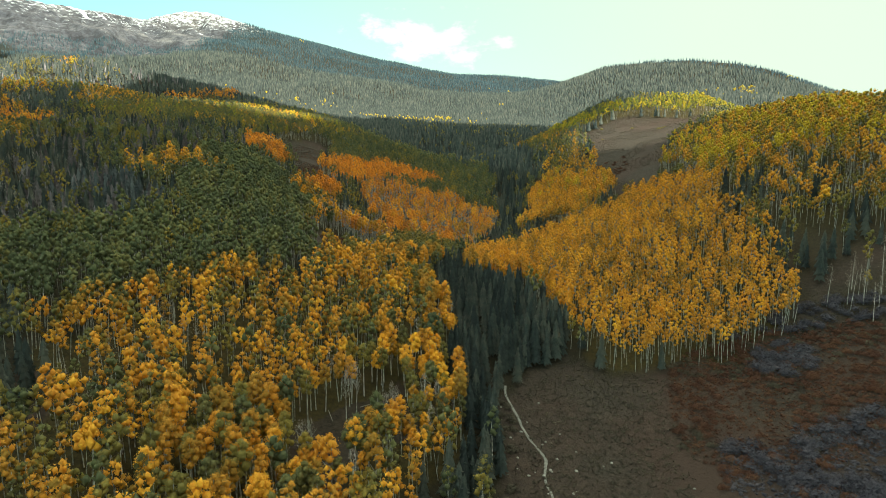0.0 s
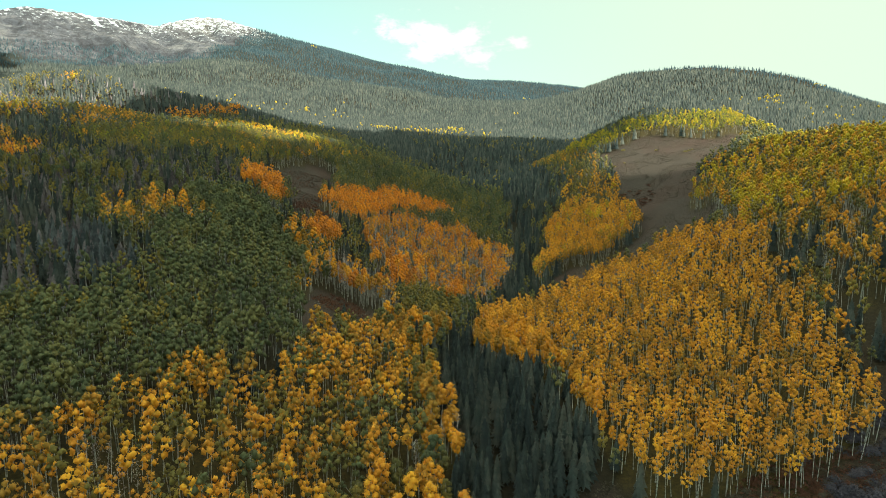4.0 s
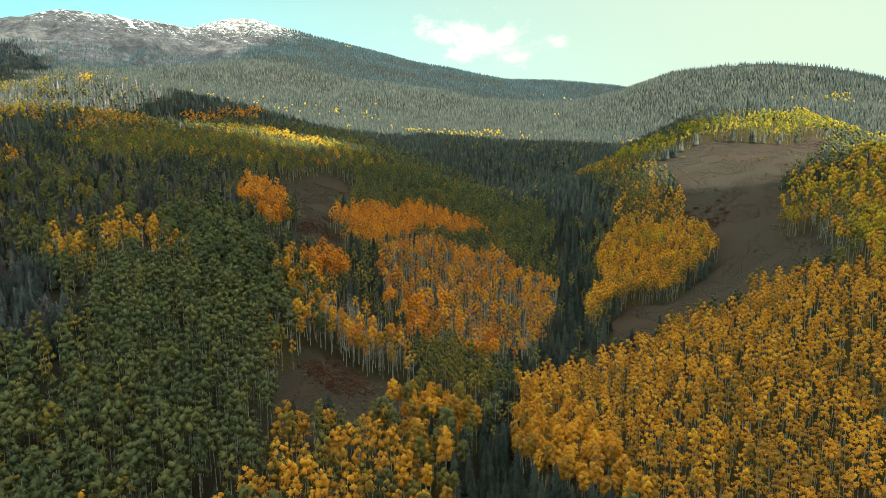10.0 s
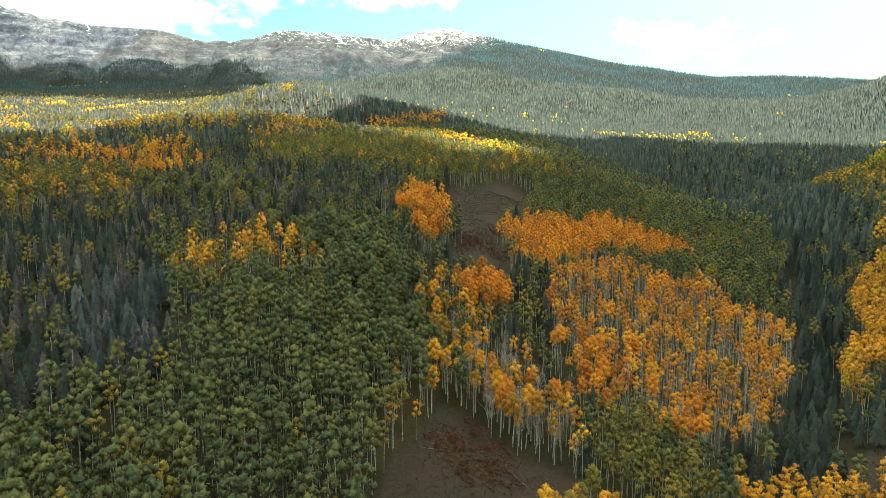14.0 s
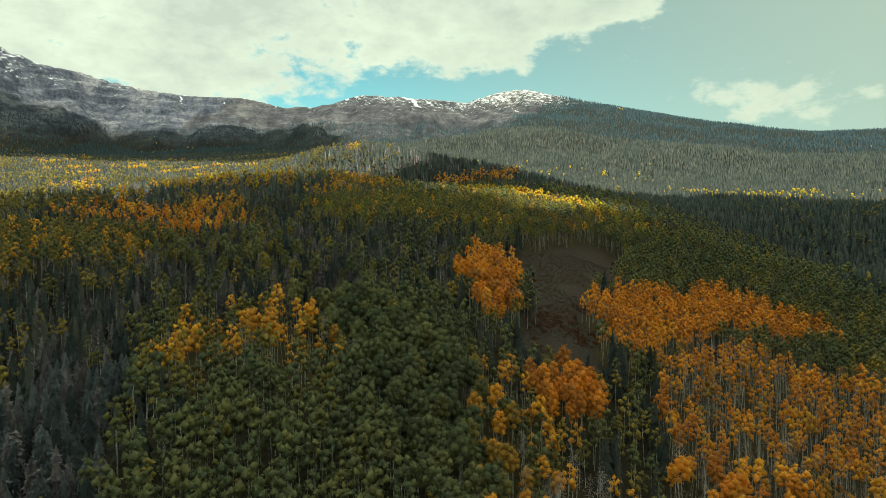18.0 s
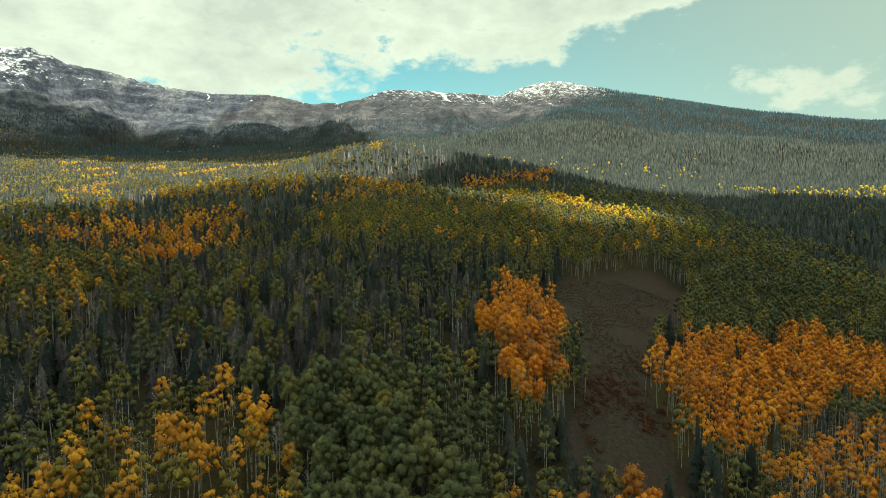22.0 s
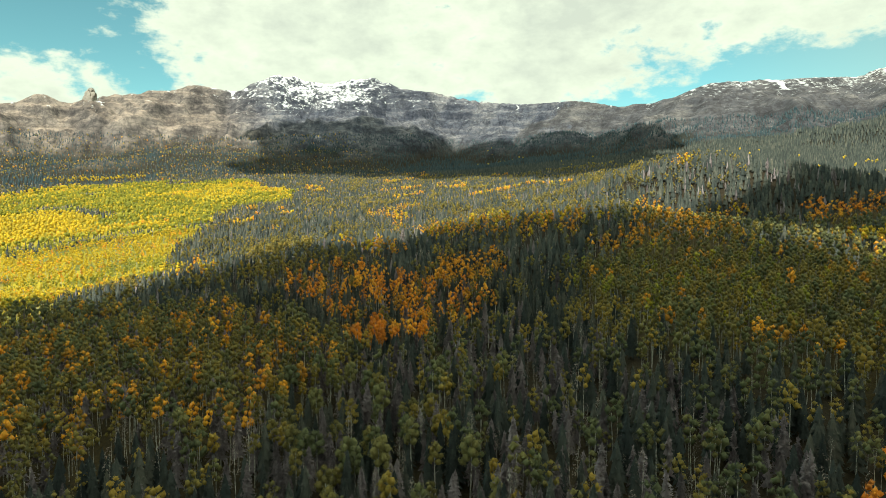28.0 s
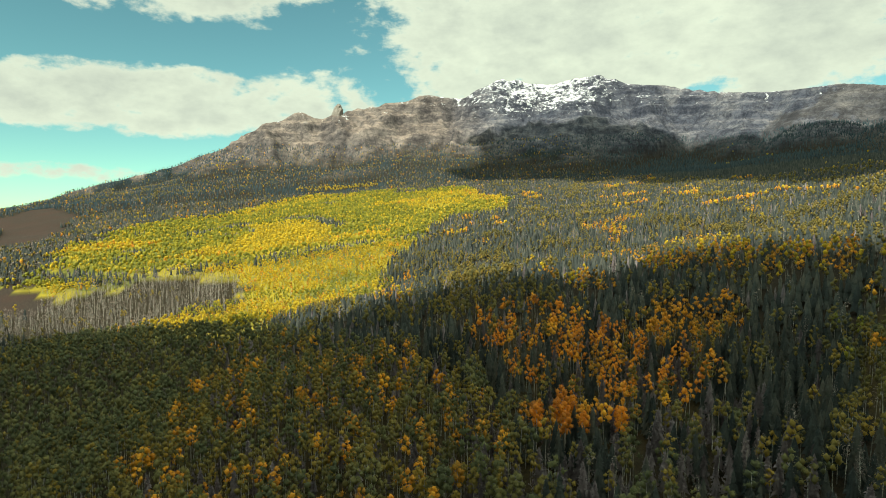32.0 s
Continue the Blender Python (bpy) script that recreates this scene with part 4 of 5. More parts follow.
def choose(x, y, step):
    """Species code per place ('-' where nothing grows)."""
    stand = stand_at(x, y)
    pick = rng.uniform(0, 1, x.shape)
    thin = rng.uniform(0, 1, x.shape)
    codes = np.full(x.shape, "-", dtype="U1")
    drift = fractal(x, y, 120, 3, 71)
    for k in range(-1, len(STANDS)):
        some = np.nonzero(stand == k)[0]
        if not len(some):
            continue
        if k >= 0:
            mix, want = STANDS[k][1], STANDS[k][2]
        else:
            mix, want = WILD, 4.2
        far = step > 5
        weight = 0.55 if far else 0.3
        shift = np.clip(pick[some] * (1 - weight) + weight * (0.5 + 0.8 * value_noise(x[some], y[some], 70 if far else 14, 81)), 0, 0.9999)
        if mix == "*":
            codes[some] = clumped(x[some], y[some], pick[some])
        elif mix == "=":
            codes[some] = banded(x[some], y[some], pick[some])
        else:
            letters = np.array(list(mix))
            codes[some] = letters[(shift * len(letters)).astype(int)]
        codes[some[thin[some] > min(1.0, (step / want) ** 2)]] = "-"
    wild = (stand == -1)
    high = wild & (np.hypot(x + 60, y - 280) > 520)
    letters = np.array(list(WILD_FAR))
    codes[high] = letters[(pick[high] * len(letters)).astype(int)]
    gold = high & (drift > np.where(y < 850, 0.95, np.where((y < 1350) & (x > -300), 0.85, 1.2))) & (pick < np.where(y < 850, 0.75, 0.22))
    codes[gold] = np.where(pick[gold] < 0.45, "f", "l")
    speck = high & (pick > 0.988) & (y < 1250) & (drift > 0)
    codes[speck] = "f"
    mixed = high & (x < -450) & (y < 900) & (drift < 0.62)
    codes[mixed & (pick < 0.22)] = "b"
    codes[mixed & (pick >= 0.22) & (pick < 0.40)] = "l"
    codes[mixed & (pick >= 0.40) & (pick < 0.42)] = "y"
    return codes


def forest(step, near, far, detail, taken=None):
    x, y, d = scatter(step, near, far)
    codes = choose(x, y, step)
    grow = codes != "-"
    x, y, d, codes = x[grow], y[grow], d[grow], codes[grow]
    z, rocky = land(x, y)
    high = (rocky > 0.5) & ((z > 385) & ~((x > -620) & (y > 1500) & (z < 560)))
    x, y, z, d, codes = (v[~high] for v in (x, y, z, d, codes))
    return dict(x=x, y=y, z=z, d=d, code=codes, size=rng.uniform(0.72, 1.18, len(x)) * np.where(codes == "g", 1.06, 1.0) * np.where(np.isin(codes, ("c", "d", "s")), (1.0, 1.0, 0.95, 0.75, 0.62)[detail], (1.0, 1.0, 1.0, 0.8, 0.7)[detail]), turn=rng.uniform(0, 6.28, len(x)), detail=detail)


def plant_stuff(f, code, rows, name, label):
    """All trees of one species in one stretch, as one mesh."""
    kinds = VARIANTS[code, f["detail"]]
    which = rng.integers(0, len(kinds), len(rows))
    cos, tris, mats, base = [], [], [], 0
    for k, (co, tri, mat) in enumerate(kinds):
        r = rows[which == k]
        if not len(r):
            continue
        c, s, g = np.cos(f["turn"][r]), np.sin(f["turn"][r]), f["size"][r]
        px = (co[None, :, 0] * c[:, None] - co[None, :, 1] * s[:, None]) * g[:, None] + f["x"][r][:, None]
        py = (co[None, :, 0] * s[:, None] + co[None, :, 1] * c[:, None]) * g[:, None] + f["y"][r][:, None]
        pz = co[None, :, 2] * g[:, None] + f["z"][r][:, None]
        cos.append(np.stack([px, py, pz], 2).reshape(-1, 3))
        tris.append((tri[None] + (np.arange(len(r)) * len(co))[:, None, None] + base).reshape(-1, 3))
        mats.append(np.tile(mat, len(r)))
        base += len(r) * len(co)
    # the farthest conifers take the haze-tinted needles
    me = mesh_of(name, np.concatenate(cos), np.concatenate(tris), np.concatenate(mats), (FORMS[code][2], HAZED_NEEDLES if code == "c" and f["detail"] > 3 else FORMS[code][3]))
    tone = np.concatenate([np.repeat(rng.uniform(-0.5, 0.5, np.count_nonzero(which == k)), len(kinds[k][0])) for k in range(len(kinds))])
    me.attributes.new("tone", "FLOAT", "POINT").data.foreach_set("value", tone.astype(np.float32))
    return tagged(new(name, me), label, "forest", kind="stuff")


def plant_things(f, code, rows):
    """Single trees: an empty with a trunk and a crown on shared meshes."""
    name, _, wood, leaf, group, label = FORMS[code]
    parts = []
    for co, tri, mat in VARIANTS[code, 0]:
        pair = []
        for m, part, slot in ((0, "trunk", wood), (1, "crown", leaf)):
            t = tri[mat == m]
            used, back = np.unique(t, return_inverse=True)
            me = mesh_of(part, co[used], back.reshape(-1, 3), None, (slot,))
            me.attributes.new("single", "FLOAT", "POINT").data.foreach_set("value", np.ones(len(used), np.float32))
            pair.append((part, me))
        parts.append(pair)
    for r in rows:
        ob = new(name)
        ob.empty_display_size = 0.5
        g = float(f["size"][r])
        ob.matrix_world = Matrix.LocRotScale((f["x"][r], f["y"][r], f["z"][r] - 0.15), Euler((0, 0, f["turn"][r])), (g, g, g))
        say = label if 0.8 < g < 1.1 else ("small young " if g <= 0.8 else "tall old ") + label
        tagged(ob, say, "tree", group)
        for part, me in parts[rng.integers(0, len(parts))]:
            new(part, me).parent = ob


NAMES = {"h": "lime_aspen_forest", "g": "green_aspen_forest", "l": "olive_aspen_forest", "y": "gold_aspen_forest", "n": "slim_gold_aspen_grove", "f": "yellow_aspen_forest", "o": "orange_aspen_forest", "b": "bare_aspen_forest",
         "c": "conifer_forest", "d": "dead_conifer_forest", "s": "silver_spruce_forest"}
SINGLE = {"h": 0, "g": 260, "l": 200, "y": 230, "n": 150, "f": 0, "o": 180, "b": 120, "c": 220, "d": 180, "s": 60}
WHERE = {0: "along the flight line", 1: "on the near slopes", 2: "on the middle slopes", 3: "on the far slopes", 4: "far up the mountainsides"}
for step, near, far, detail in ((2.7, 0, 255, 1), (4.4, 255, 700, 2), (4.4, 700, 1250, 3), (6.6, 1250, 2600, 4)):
    f = forest(step, near, far, detail)
    for code in SPECIES:
        rows = np.nonzero(f["code"] == code)[0]
        if not len(rows):
            continue
        if detail == 1:
            rows = rows[np.argsort(flight_distance(f["x"][rows], f["y"][rows], AHEAD))]
            if SINGLE[code]:
                plant_things(f, code, rows[:SINGLE[code]])
            rows = rows[SINGLE[code]:]
        if len(rows):
            plant_stuff(f, code, rows, NAMES[code], FORMS[code][4].replace("with", "in a forest, with") + " " + WHERE[detail])


# ---------------------------------------------------------------- clouds overhead that throw the valley into shade
def cloud_material():
    m, n, l, out = material("cloud_vapour")
    d = n.new("ShaderNodeBsdfDiffuse")
    c = ramp(n, l, noise_of(n, l, place(n), 0.01, 5.0), ((0.3, (0.82, 0.83, 0.84)), (0.7, (0.92, 0.92, 0.92))))
    l.new(c, d.inputs["Color"])
    t = n.new("ShaderNodeBsdfTranslucent")
    l.new(c, t.inputs["Color"])
    mix = n.new("ShaderNodeMixShader")
    mix.inputs[0].default_value = 0.5
    l.new(d.outputs[0], mix.inputs[1])
    l.new(t.outputs[0], mix.inputs[2])
    l.new(mix.outputs[0], out.inputs[0])
    return m


VAPOUR = cloud_material()


def cloud(shaded, height, puff, label, gaps=0.0):
    """A flat-bottomed cumulus whose shadow falls on the given outline of the plan."""
    xs, ys = [p[0] for p in shaded], [p[1] for p in shaded]
    ball = bmesh.new()
    bmesh.ops.create_icosphere(ball, subdivisions=2, radius=1.0)
    unit = np.array([v.co for v in ball.verts])
    faces = np.array([[v.index for v in f.verts] for f in ball.faces])
    ball.free()
    gx, gy = np.meshgrid(np.arange(min(xs), max(xs), puff * 0.8), np.arange(min(ys), max(ys), puff * 0.8))
    px = gx.ravel() + rng.uniform(-0.3, 0.3, gx.size) * puff
    py = gy.ravel() + rng.uniform(-0.3, 0.3, gx.size) * puff
    keep = inside(px, py, shaded) & (rng.uniform(0, 1, px.size) >= gaps)
    px, py = px[keep], py[keep]
    shift = sun_way * ((height - 90) / sun_way.z)
    co, tri = [], []
    for k, (x, y) in enumerate(zip(px, py)):
        r = puff * rng.uniform(0.75, 1.15)
        p = unit * (r, r, r * 0.55)
        p[:, 2] = np.where(p[:, 2] < 0, p[:, 2] * 0.35, p[:, 2])
        p = p * (1 + 0.12 * np.sin(unit[:, [1, 2, 0]] * 7 + k))
        co.append(p + (x + shift.x, y + shift.y, height))
        tri.append(faces + k * len(unit))
    me = mesh_of("cloud", np.concatenate(co), np.concatenate(tri), None, (VAPOUR,))
    me.polygons.foreach_set("use_smooth", np.ones(len(me.polygons), bool))
    return tagged(new("cloud", me), label, "cloud", "clouds over the valley", kind="structure")


cloud([(-470, -150), (-520, 100), (-530, 185), (-515, 235), (-455, 290), (-410, 335), (-400, 380), (-425, 430), (-440, 490), (-430, 560), (-400, 635), (-330, 640), (-270, 595), (-235, 555), (-190, 560), (-130, 560), (-95, 590), (-60, 615), (60, 550), (140, 480), (200, 520), (420, 500), (420, -150)], 1150, 70,
      "broad white cumulus cloud with flat grey base above the valley")
cloud([(-430, 770), (-440, 960), (-200, 1000), (0, 1080), (120, 1000), (90, 640), (-20, 640), (-110, 665), (-190, 735)], 1250, 60, "small white cumulus cloud with flat grey base")
cloud([(-2030, 960), (-2060, 1110), (-1900, 1300), (-1560, 1600), (-1200, 1600), (-1060, 1430), (-840, 1070), (-800, 890), (-1000, 980), (-1250, 1020), (-1420, 920), (-1480, 760), (-1620, 730), (-1750, 900)], 1500, 60, "long white cumulus cloud near the mountain crest", 0.3)
cloud([(15, 560), (-30, 640), (-40, 770), (100, 770), (86, 600), (62, 520)], 1250, 45, "small ragged white cumulus cloud with grey base")


# ---------------------------------------------------------------- meadow growth, trail, rocks and logs
def part(name, me, parent, label=""):
    ob = new(name, me)
    ob.parent = parent
    if label:
        tagged(ob, label)
    return ob


def shrub_meshes(leaf, wide, tall, count):
    """Stems and leaf cover of a low rounded shrub."""
    out = []
    for _ in range(count):
        stems, cover = Shape(), Shape()
        for _ in range(7):
            a = rng.uniform(0, 6.28)
            r = wide * rng.uniform(0.2, 0.7)
            stem(stems, (0, 0, -0.15), (r * math.cos(a), r * math.sin(a), tall * rng.uniform(0.5, 0.85)), 0.05, 0.0, 3)
        n = 260
        u, a = rng.uniform(0, 1, n), rng.uniform(0, 6.28, n)
        r = wide * np.sqrt(1 - u ** 2) * rng.uniform(0.55, 1.1, n) * (1 + 0.25 * np.sin(3 * a + 1))
        sprays(cover, np.stack([r * np.cos(a), r * np.sin(a), tall * (0.15 + 0.85 * u) * rng.uniform(0.7, 1.1, n)], 1), 0.17, 0)
        for _ in range(7):
            a = rng.uniform(0, 6.28)
            r = wide * rng.uniform(0, 0.6)
            tuft(cover, (r * math.cos(a), r * math.sin(a), tall * rng.uniform(0.3, 0.55)), tall * 0.32, 0)
        co, tri, _ = stems.arrays()
        co2, tri2, _ = cover.arrays()
        out.append((mesh_of("stems", co, tri, None, (BROWN_BARK,)), mesh_of("leaf_cover", co2, tri2, None, (leaf,))))
    return out


def shrubs(name, leaf, wide, tall, places, label, group):
    kinds = shrub_meshes(leaf, wide, tall, 4)
    x, y = np.array([p[0] for p in places]), np.array([p[1] for p in places])
    z = ground_z(x, y)
    for px, py, pz in zip(x, y, z):
        ob = new(name)
        g = rng.uniform(0.6, 1.35)
        ob.matrix_world = Matrix.LocRotScale((px, py, pz - 0.05), Euler((0, 0, rng.uniform(0, 6.28))), (g, g, g * rng.uniform(0.75, 1.1)))
        tagged(ob, label, "shrub", group)
        stems, cover = kinds[rng.integers(0, len(kinds))]
        part("stems", stems, ob)
        part("leaf_cover", cover, ob)


def strewn(count, outline, thin=0):
    """Random places inside an outline, bunched by noise."""
    xs, ys = [p[0] for p in outline], [p[1] for p in outline]
    x, y = rng.uniform(min(xs), max(xs), count * 12), rng.uniform(min(ys), max(ys), count * 12)
    keep = inside(x, y, outline) & (fractal(x, y, 16, 2, 91) > thin)
    return list(zip(x[keep][:count], y[keep][:count]))


LOW_THICKET = [(63, 124), (66, 139), (76, 145), (93, 144), (108, 143), (112, 128), (91, 112), (74, 108)]
HIGH_THICKET = [(88, 168), (92, 175), (99, 179), (108, 174), (106, 165), (96, 161)]
EDGE_THICKET = [(88, 184), (104, 190), (122, 193), (142, 188), (140, 176), (118, 178), (104, 183)]
RUSTY_SLOPE = [(62, 160), (68, 176), (84, 186), (108, 185), (128, 178), (130, 160), (114, 136), (90, 128), (64, 128), (58, 142)]
shrubs("grey_shrub", SAGE, 2.1, 2.0, strewn(150, LOW_THICKET, -0.45) + strewn(50, HIGH_THICKET, -0.8) + strewn(60, EDGE_THICKET, -0.5), "leafless grey purple shrub in a thicket", "grey shrubs in the thickets")
shrubs("rust_shrub", RUST, 1.5, 0.95, strewn(230, RUSTY_SLOPE, -0.75) + strewn(30, LOW_THICKET, 0.1) + [(65, 146), (67, 147), (66, 144), (81, 168), (64, 128), (62, 126)],
       "rust red autumn shrub on a brown meadow slope", "rust shrubs on the slope")
shrubs("golden_shrub", STRAW, 1.2, 0.7, strewn(110, RUSTY_SLOPE, -0.2), "low golden brown shrub on a dry slope", "golden shrubs on the slope")
shrubs("red_shrub", RUST, 1.5, 1.2, strewn(16, [(-56, 276), (-52, 289), (-40, 284), (-35, 273), (-44, 266)], -0.7) + strewn(36, [(124, 470), (128, 520), (146, 540), (150, 500), (140, 465)], -0.2),
       "deep red shrub at the edge of an open meadow", "red shrubs at the meadow edges")
shrubs("brown_shrub", RUST, 1.0, 0.8, strewn(70, [(-100, 405), (-92, 450), (-84, 440), (-72, 392), (-82, 376)], -0.2), "rust brown low shrub on a steep meadow", "rust shrubs on the steep meadow")
shrubs("olive_bush", OLIVE, 1.7, 1.6, [(203, 578), (207, 582), (199, 575), (132, 578), (141, 583), (150, 585), (211, 680), (182, 600), (225, 575), (160, 628), (135, 574)],
       "round olive bush alone on the open meadow", "bushes on the open meadow")
shrubs("willow_shrub", STRAW, 1.2, 1.3, strewn(60, [(4, 100), (6, 150), (14, 160), (20, 150), (14, 118), (14, 96)], -0.5), "dry straw brown willow shrub beside the creek", "willow shrubs by the creek")


def brush(name, outline, count, leaf, wide, label, thin=-0.7):
    """Knee-high brush that covers a slope, far too much to count."""
    p = strewn(count, outline, thin)
    s = Shape()
    for (x, y), z in zip(p, ground_z([q[0] for q in p], [q[1] for q in p])):
        g = wide * rng.uniform(0.6, 1.3)
        tuft(s, (x, y, z + 0.1 * g), g * 0.6, 0, 0.6)
        d = rng.normal(size=(16, 3)) * (0.7, 0.7, 0.3)
        sprays(s, np.array([x, y, z + 0.4 * g]) + d * g, 0.17, 0, heart=(x, y, z - 0.6))
    co, tri, _ = s.arrays()
    return tagged(new(name, mesh_of(name, co, tri, None, (leaf,))), label, "brush", kind="stuff")


brush("rust_brush", RUSTY_SLOPE, 2000, RUST, 0.75, "low rust brown brush covering the meadow slope", -1.6)
brush("grey_brush", LOW_THICKET, 600, SAGE, 1.0, "dense grey purple brush in a thicket", -1.0)
brush("straw_brush", [(20, 100), (20, 158), (40, 180), (64, 168), (64, 120), (50, 95)], 900, STRAW, 0.5, "low dry brush scattered over the meadow", -0.2)


def grass(outlines, per, label):
    """Tussocks of dry grass, far too many to count."""
    xs, ys = [], []
    for outline, count in outlines:
        p = strewn(count, outline, -0.35)
        xs += [q[0] for q in p]
        ys += [q[1] for q in p]
    x, y = np.array(xs), np.array(ys)
    z = ground_z(x, y)
    n = len(x)
    a = rng.uniform(0, 6.28, (n, per))
    lean = rng.uniform(0.15, 0.5, (n, per))
    tall = rng.uniform(0.14, 0.36, (n, per)) * per ** 0.2
    root = np.stack([x, y, z - 0.05], 1)[:, None, :]
    side = np.stack([-np.sin(a), np.cos(a), np.zeros_like(a)], 2) * 0.16
    tip = np.stack([np.cos(a) * lean, np.sin(a) * lean, tall], 2)
    co = np.stack([root - side, root + side, root + tip], 2).reshape(-1, 3)
    me = mesh_of("grass", co, np.arange(len(co)).reshape(-1, 3), None, (STRAW,))
    return tagged(new("grass", me), label, "grass", kind="stuff")


LOWER_MEADOW = [(16, 95), (16, 160), (28, 172), (40, 182), (60, 167), (92, 175), (123, 198), (160, 190), (150, 90), (60, 60)]
HILL_MEADOW = [(31, 300), (69, 394), (120, 430), (133, 490), (136, 550), (132, 660), (199, 670), (290, 620), (215, 520), (166, 434), (140, 352), (95, 312)]
MID_MEADOW = [(-140, 478), (-123, 518), (-100, 518), (-90, 490), (-86, 460), (-84, 430), (-74, 396), (-66, 376), (-82, 372), (-98, 400), (-118, 440)]
brush("dry_brush", HILL_MEADOW, 2200, STRAW, 0.6, "low dry brush over the open hill meadow", -0.15)
brush("russet_brush", MID_MEADOW, 700, RUST, 0.55, "low russet brush on the steep meadow", -0.1)
brush("red_brush", [(-56, 274), (-52, 291), (-40, 288), (-32, 275), (-42, 264)], 220, RUST, 0.8, "deep red brush at the foot of the aspens", -0.8)
grass([(LOWER_MEADOW, 6500), (HILL_MEADOW, 9000), (MID_MEADOW, 2600), ([(-60, 290), (-9, 282), (5, 270), (-50, 246)], 900)], 5, "tussocks of dry straw coloured grass")


def ribbon(name, line, wide, rise, mat, label):
    """A narrow strip laid along the ground."""
    pts = []
    for (xa, ya), (xb, yb) in zip(line, line[1:]):
        steps = max(2, int(math.hypot(xb - xa, yb - ya) / 0.8))
        pts += [(xa + (xb - xa) * k / steps, ya + (yb - ya) * k / steps) for k in range(steps)]
    pts = np.array(pts)
    pts[:, 0] += 0.5 * np.sin(np.arange(len(pts)) * 0.35) + value_noise(pts[:, 0], pts[:, 1], 4, 7) * 0.4
    way = np.gradient(pts, axis=0)
    way /= np.linalg.norm(way, axis=1, keepdims=True)
    side = np.stack([-way[:, 1], way[:, 0]], 1)
    cols = []
    for k, lift in ((-1, -0.05), (-0.5, rise), (0.5, rise), (1, -0.05)):
        p = pts + side * (k * wide / 2) * (1 + 0.3 * value_noise(pts[:, 0] + k * 9, pts[:, 1], 2.5, 17))[:, None]
        cols.append(np.column_stack([p, ground_z(p[:, 0], p[:, 1]) + lift]))
    co = np.stack(cols, 1).reshape(-1, 3)
    tri = []
    for r in range(len(pts) - 1):
        for c in range(3):
            a = r * 4 + c
            tri += [(a, a + 1, a + 5), (a, a + 5, a + 4)]
    me = mesh_of(name, co, tri, None, (mat,))
    return tagged(new(name, me), label, "trail", kind="structure")


GRAVEL = bark("pale_gravel", (0.24, 0.22, 0.2), (0.12, 0.108, 0.095), 3.0)
TRAIL = [(20, 60), (22, 100), (23, 120), (24, 132), (23, 140), (20, 147), (18, 157), (17, 164)]
ribbon("trail", TRAIL, 0.85, 0.06, GRAVEL, "narrow pale gravel trail winding through the meadow")


def rock_meshes(count):
    out = []
    for _ in range(count):
        ball = bmesh.new()
        bmesh.ops.create_icosphere(ball, subdivisions=2, radius=0.5)
        for v in ball.verts:
            v.co *= 1 + 0.35 * noise.noise(v.co * 2.3 + Vector((len(out) * 7, 0, 0)))
            v.co.z *= 0.6
        me = bpy.data.meshes.new("rock")
        ball.to_mesh(me)
        ball.free()
        me.materials.append(GREY_BARK)
        out.append(me)
    return out


ROCKS = rock_meshes(4)
stones = strewn(70, [(18, 98), (14, 165), (22, 168), (32, 140), (70, 120), (60, 95)], -0.3)
for (px, py), pz in zip(stones, ground_z([p[0] for p in stones], [p[1] for p in stones])):
    g = rng.uniform(0.3, 0.9)
    ob = new("rock", ROCKS[rng.integers(0, 4)])
    ob.matrix_world = Matrix.LocRotScale((px, py, pz + 0.08 * g), Euler((0, 0, rng.uniform(0, 6.28))), (g, g, g))
    tagged(ob, "pale grey rock lying in dry meadow grass", "rock", "rocks in the lower meadow")


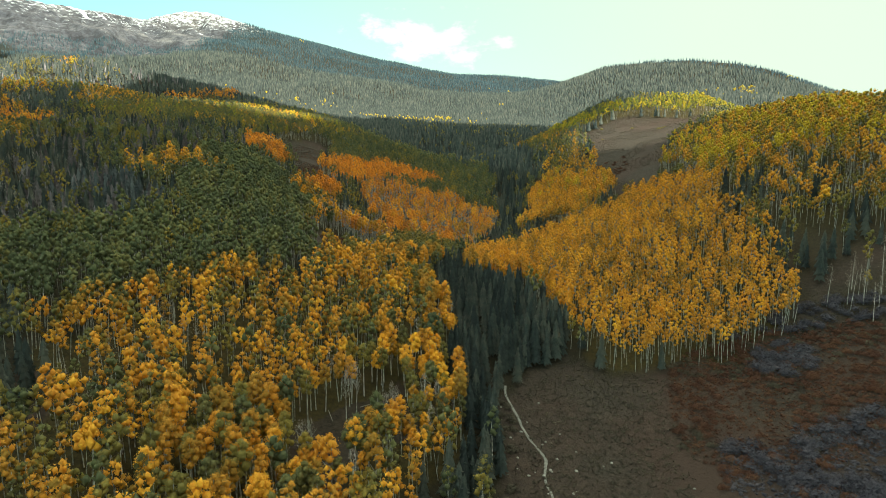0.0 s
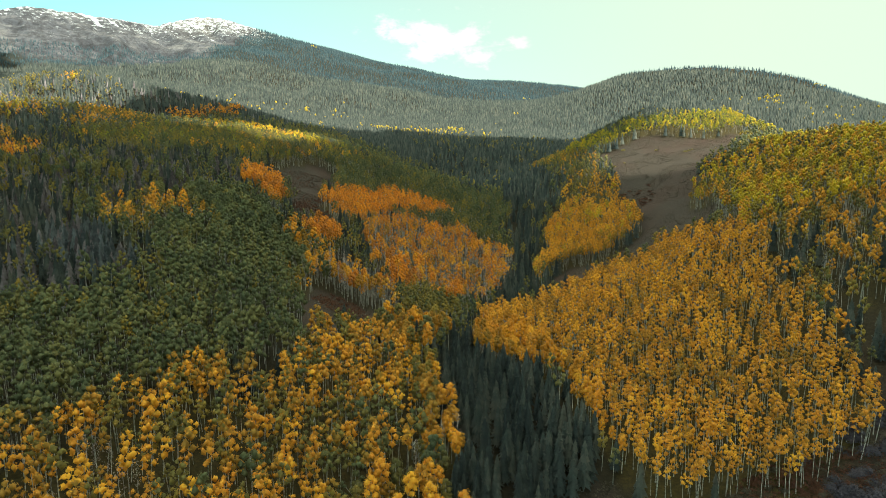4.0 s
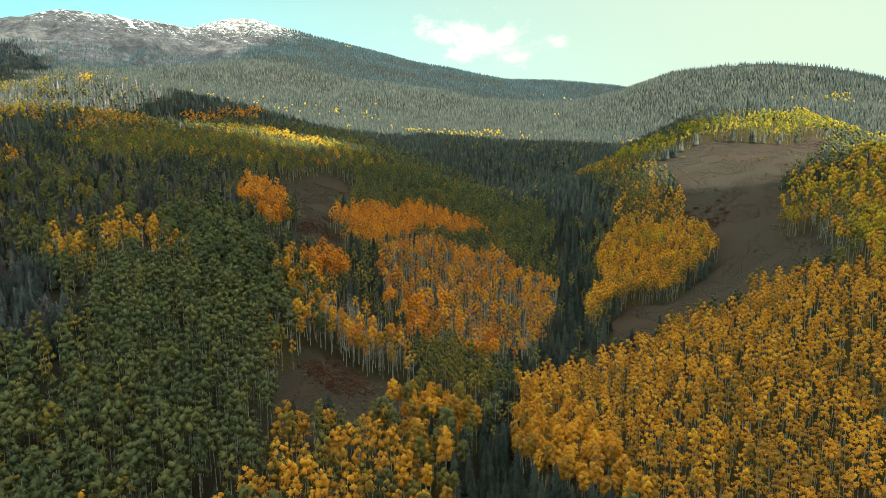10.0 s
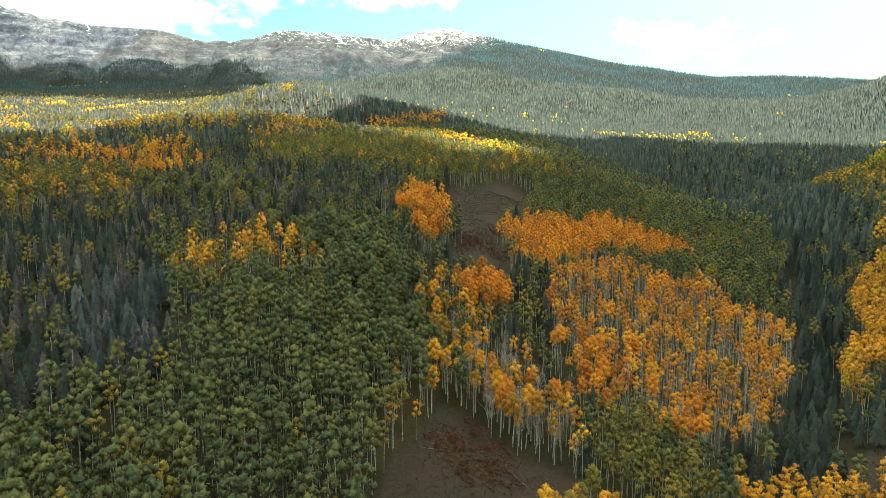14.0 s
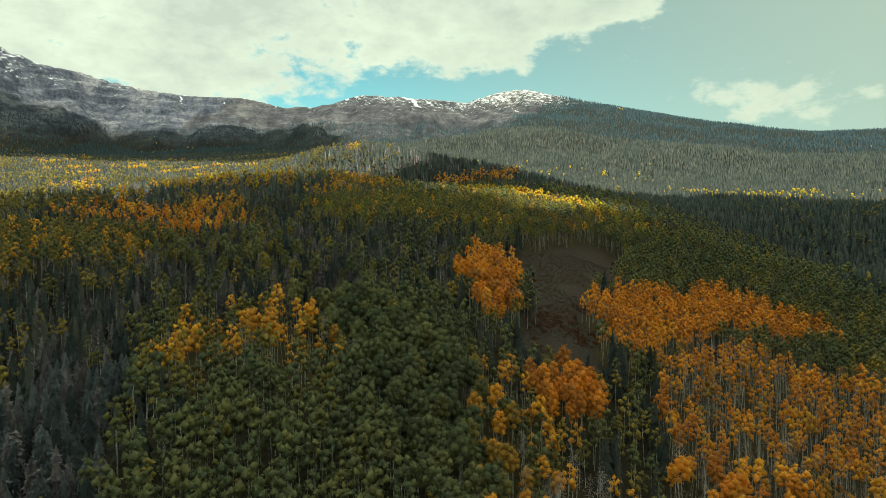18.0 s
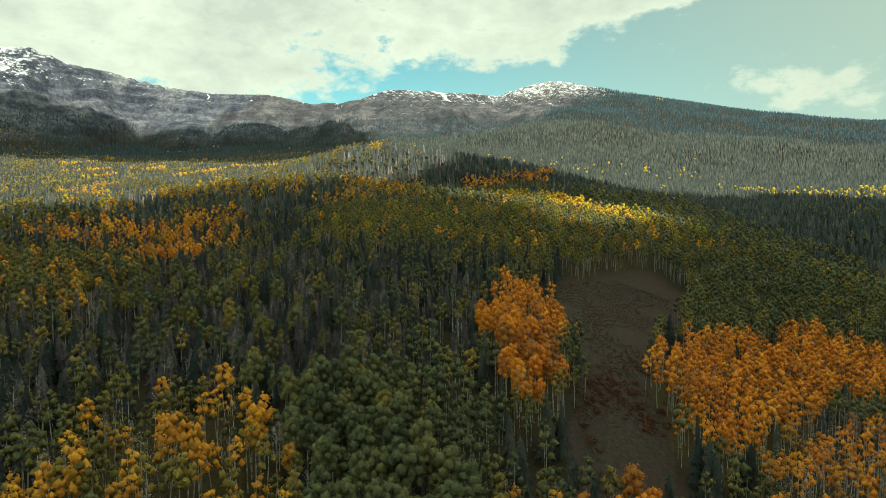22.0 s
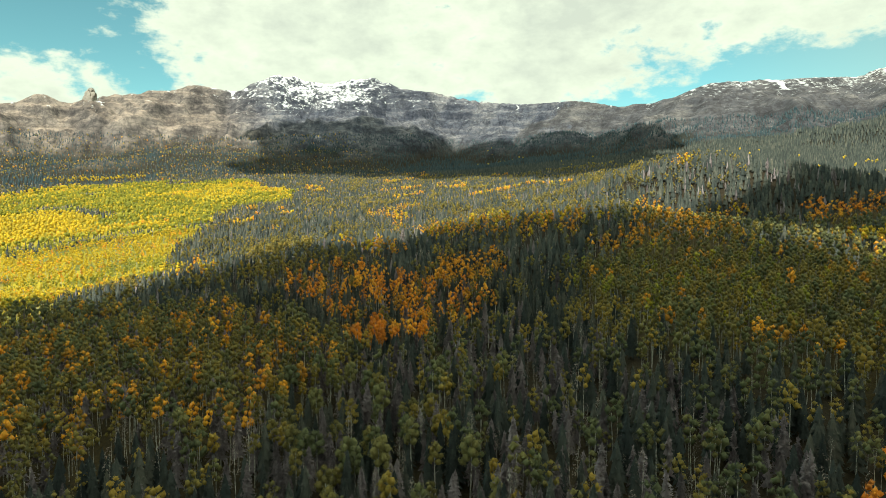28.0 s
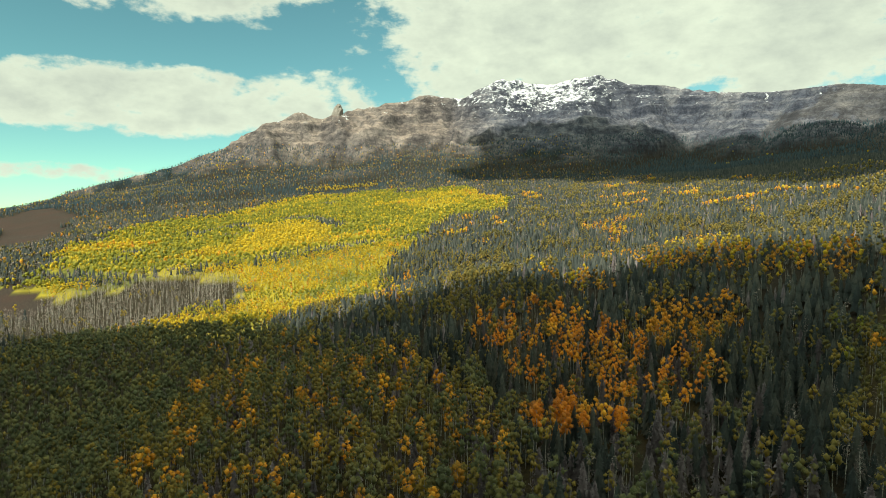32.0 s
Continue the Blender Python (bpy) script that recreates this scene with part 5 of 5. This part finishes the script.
def log_mesh(length):
    s = Shape()
    stem(s, (-length / 2, 0, 0.16), (length / 2, 0, 0.2), 0.09, 0.04, 6)
    for _ in range(4):
        x = rng.uniform(-length * 0.1, length * 0.45)
        stem(s, (x, 0, 0.2), (x + 0.5, rng.uniform(-0.8, 0.8), rng.uniform(0.3, 0.8)), 0.03, 0.0, 3)
    co, tri, _ = s.arrays()
    return mesh_of("fallen_log", co, tri, None, (GREY_BARK,))


LOGS = [log_mesh(5.0), log_mesh(6.0), log_mesh(4.0)]
laid = strewn(16, [(-34, 125), (-24, 165), (-4, 190), (2, 160), (-8, 128), (-22, 108)], -0.8) + strewn(9, [(-60, 300), (-40, 330), (-16, 300), (-30, 268), (-52, 268)], -0.8)
for (px, py), pz in zip(laid, ground_z([p[0] for p in laid], [p[1] for p in laid])):
    turn = rng.uniform(0, 6.28)
    ax, ay = px + 3 * math.cos(turn), py + 3 * math.sin(turn)
    bx, by = px - 3 * math.cos(turn), py - 3 * math.sin(turn)
    za, zb = ground_z([ax, bx], [ay, by])
    ob = new("fallen_log", LOGS[rng.integers(0, 3)])
    ob.matrix_world = Matrix.LocRotScale((px, py, (za + zb) / 2), Euler((0, -math.atan2(za - zb, 6), turn)), (1, 1, 1))
    tagged(ob, "pale fallen aspen log lying on the forest floor", "log", "fallen logs among the aspens")


def pinnacle():
    """Blunt tooth of rock standing on the crest."""
    ball = bmesh.new()
    bmesh.ops.create_icosphere(ball, subdivisions=4, radius=1.0)
    for v in ball.verts:
        p = v.co.copy()
        wide = 13 * (1.15 - 0.35 * p.z)
        v.co = Vector((p.x * wide, p.y * wide * (1.25 if p.y < 0 else 0.9), p.z * 26))
        v.co += Vector((1, 1, 0.4)) * 5 * noise.noise(p * 2.6) + Vector((2, 2, 1)) * noise.noise(p * 7)
    me = bpy.data.meshes.new("rock_pinnacle")
    ball.to_mesh(me)
    ball.free()
    me.materials.append(GREY_BARK)
    ob = new("rock_pinnacle", me)
    ob.location = (-2108, 303, 512)
    return tagged(ob, "blunt dark rock tooth standing on the mountain crest", "rock")


pinnacle()
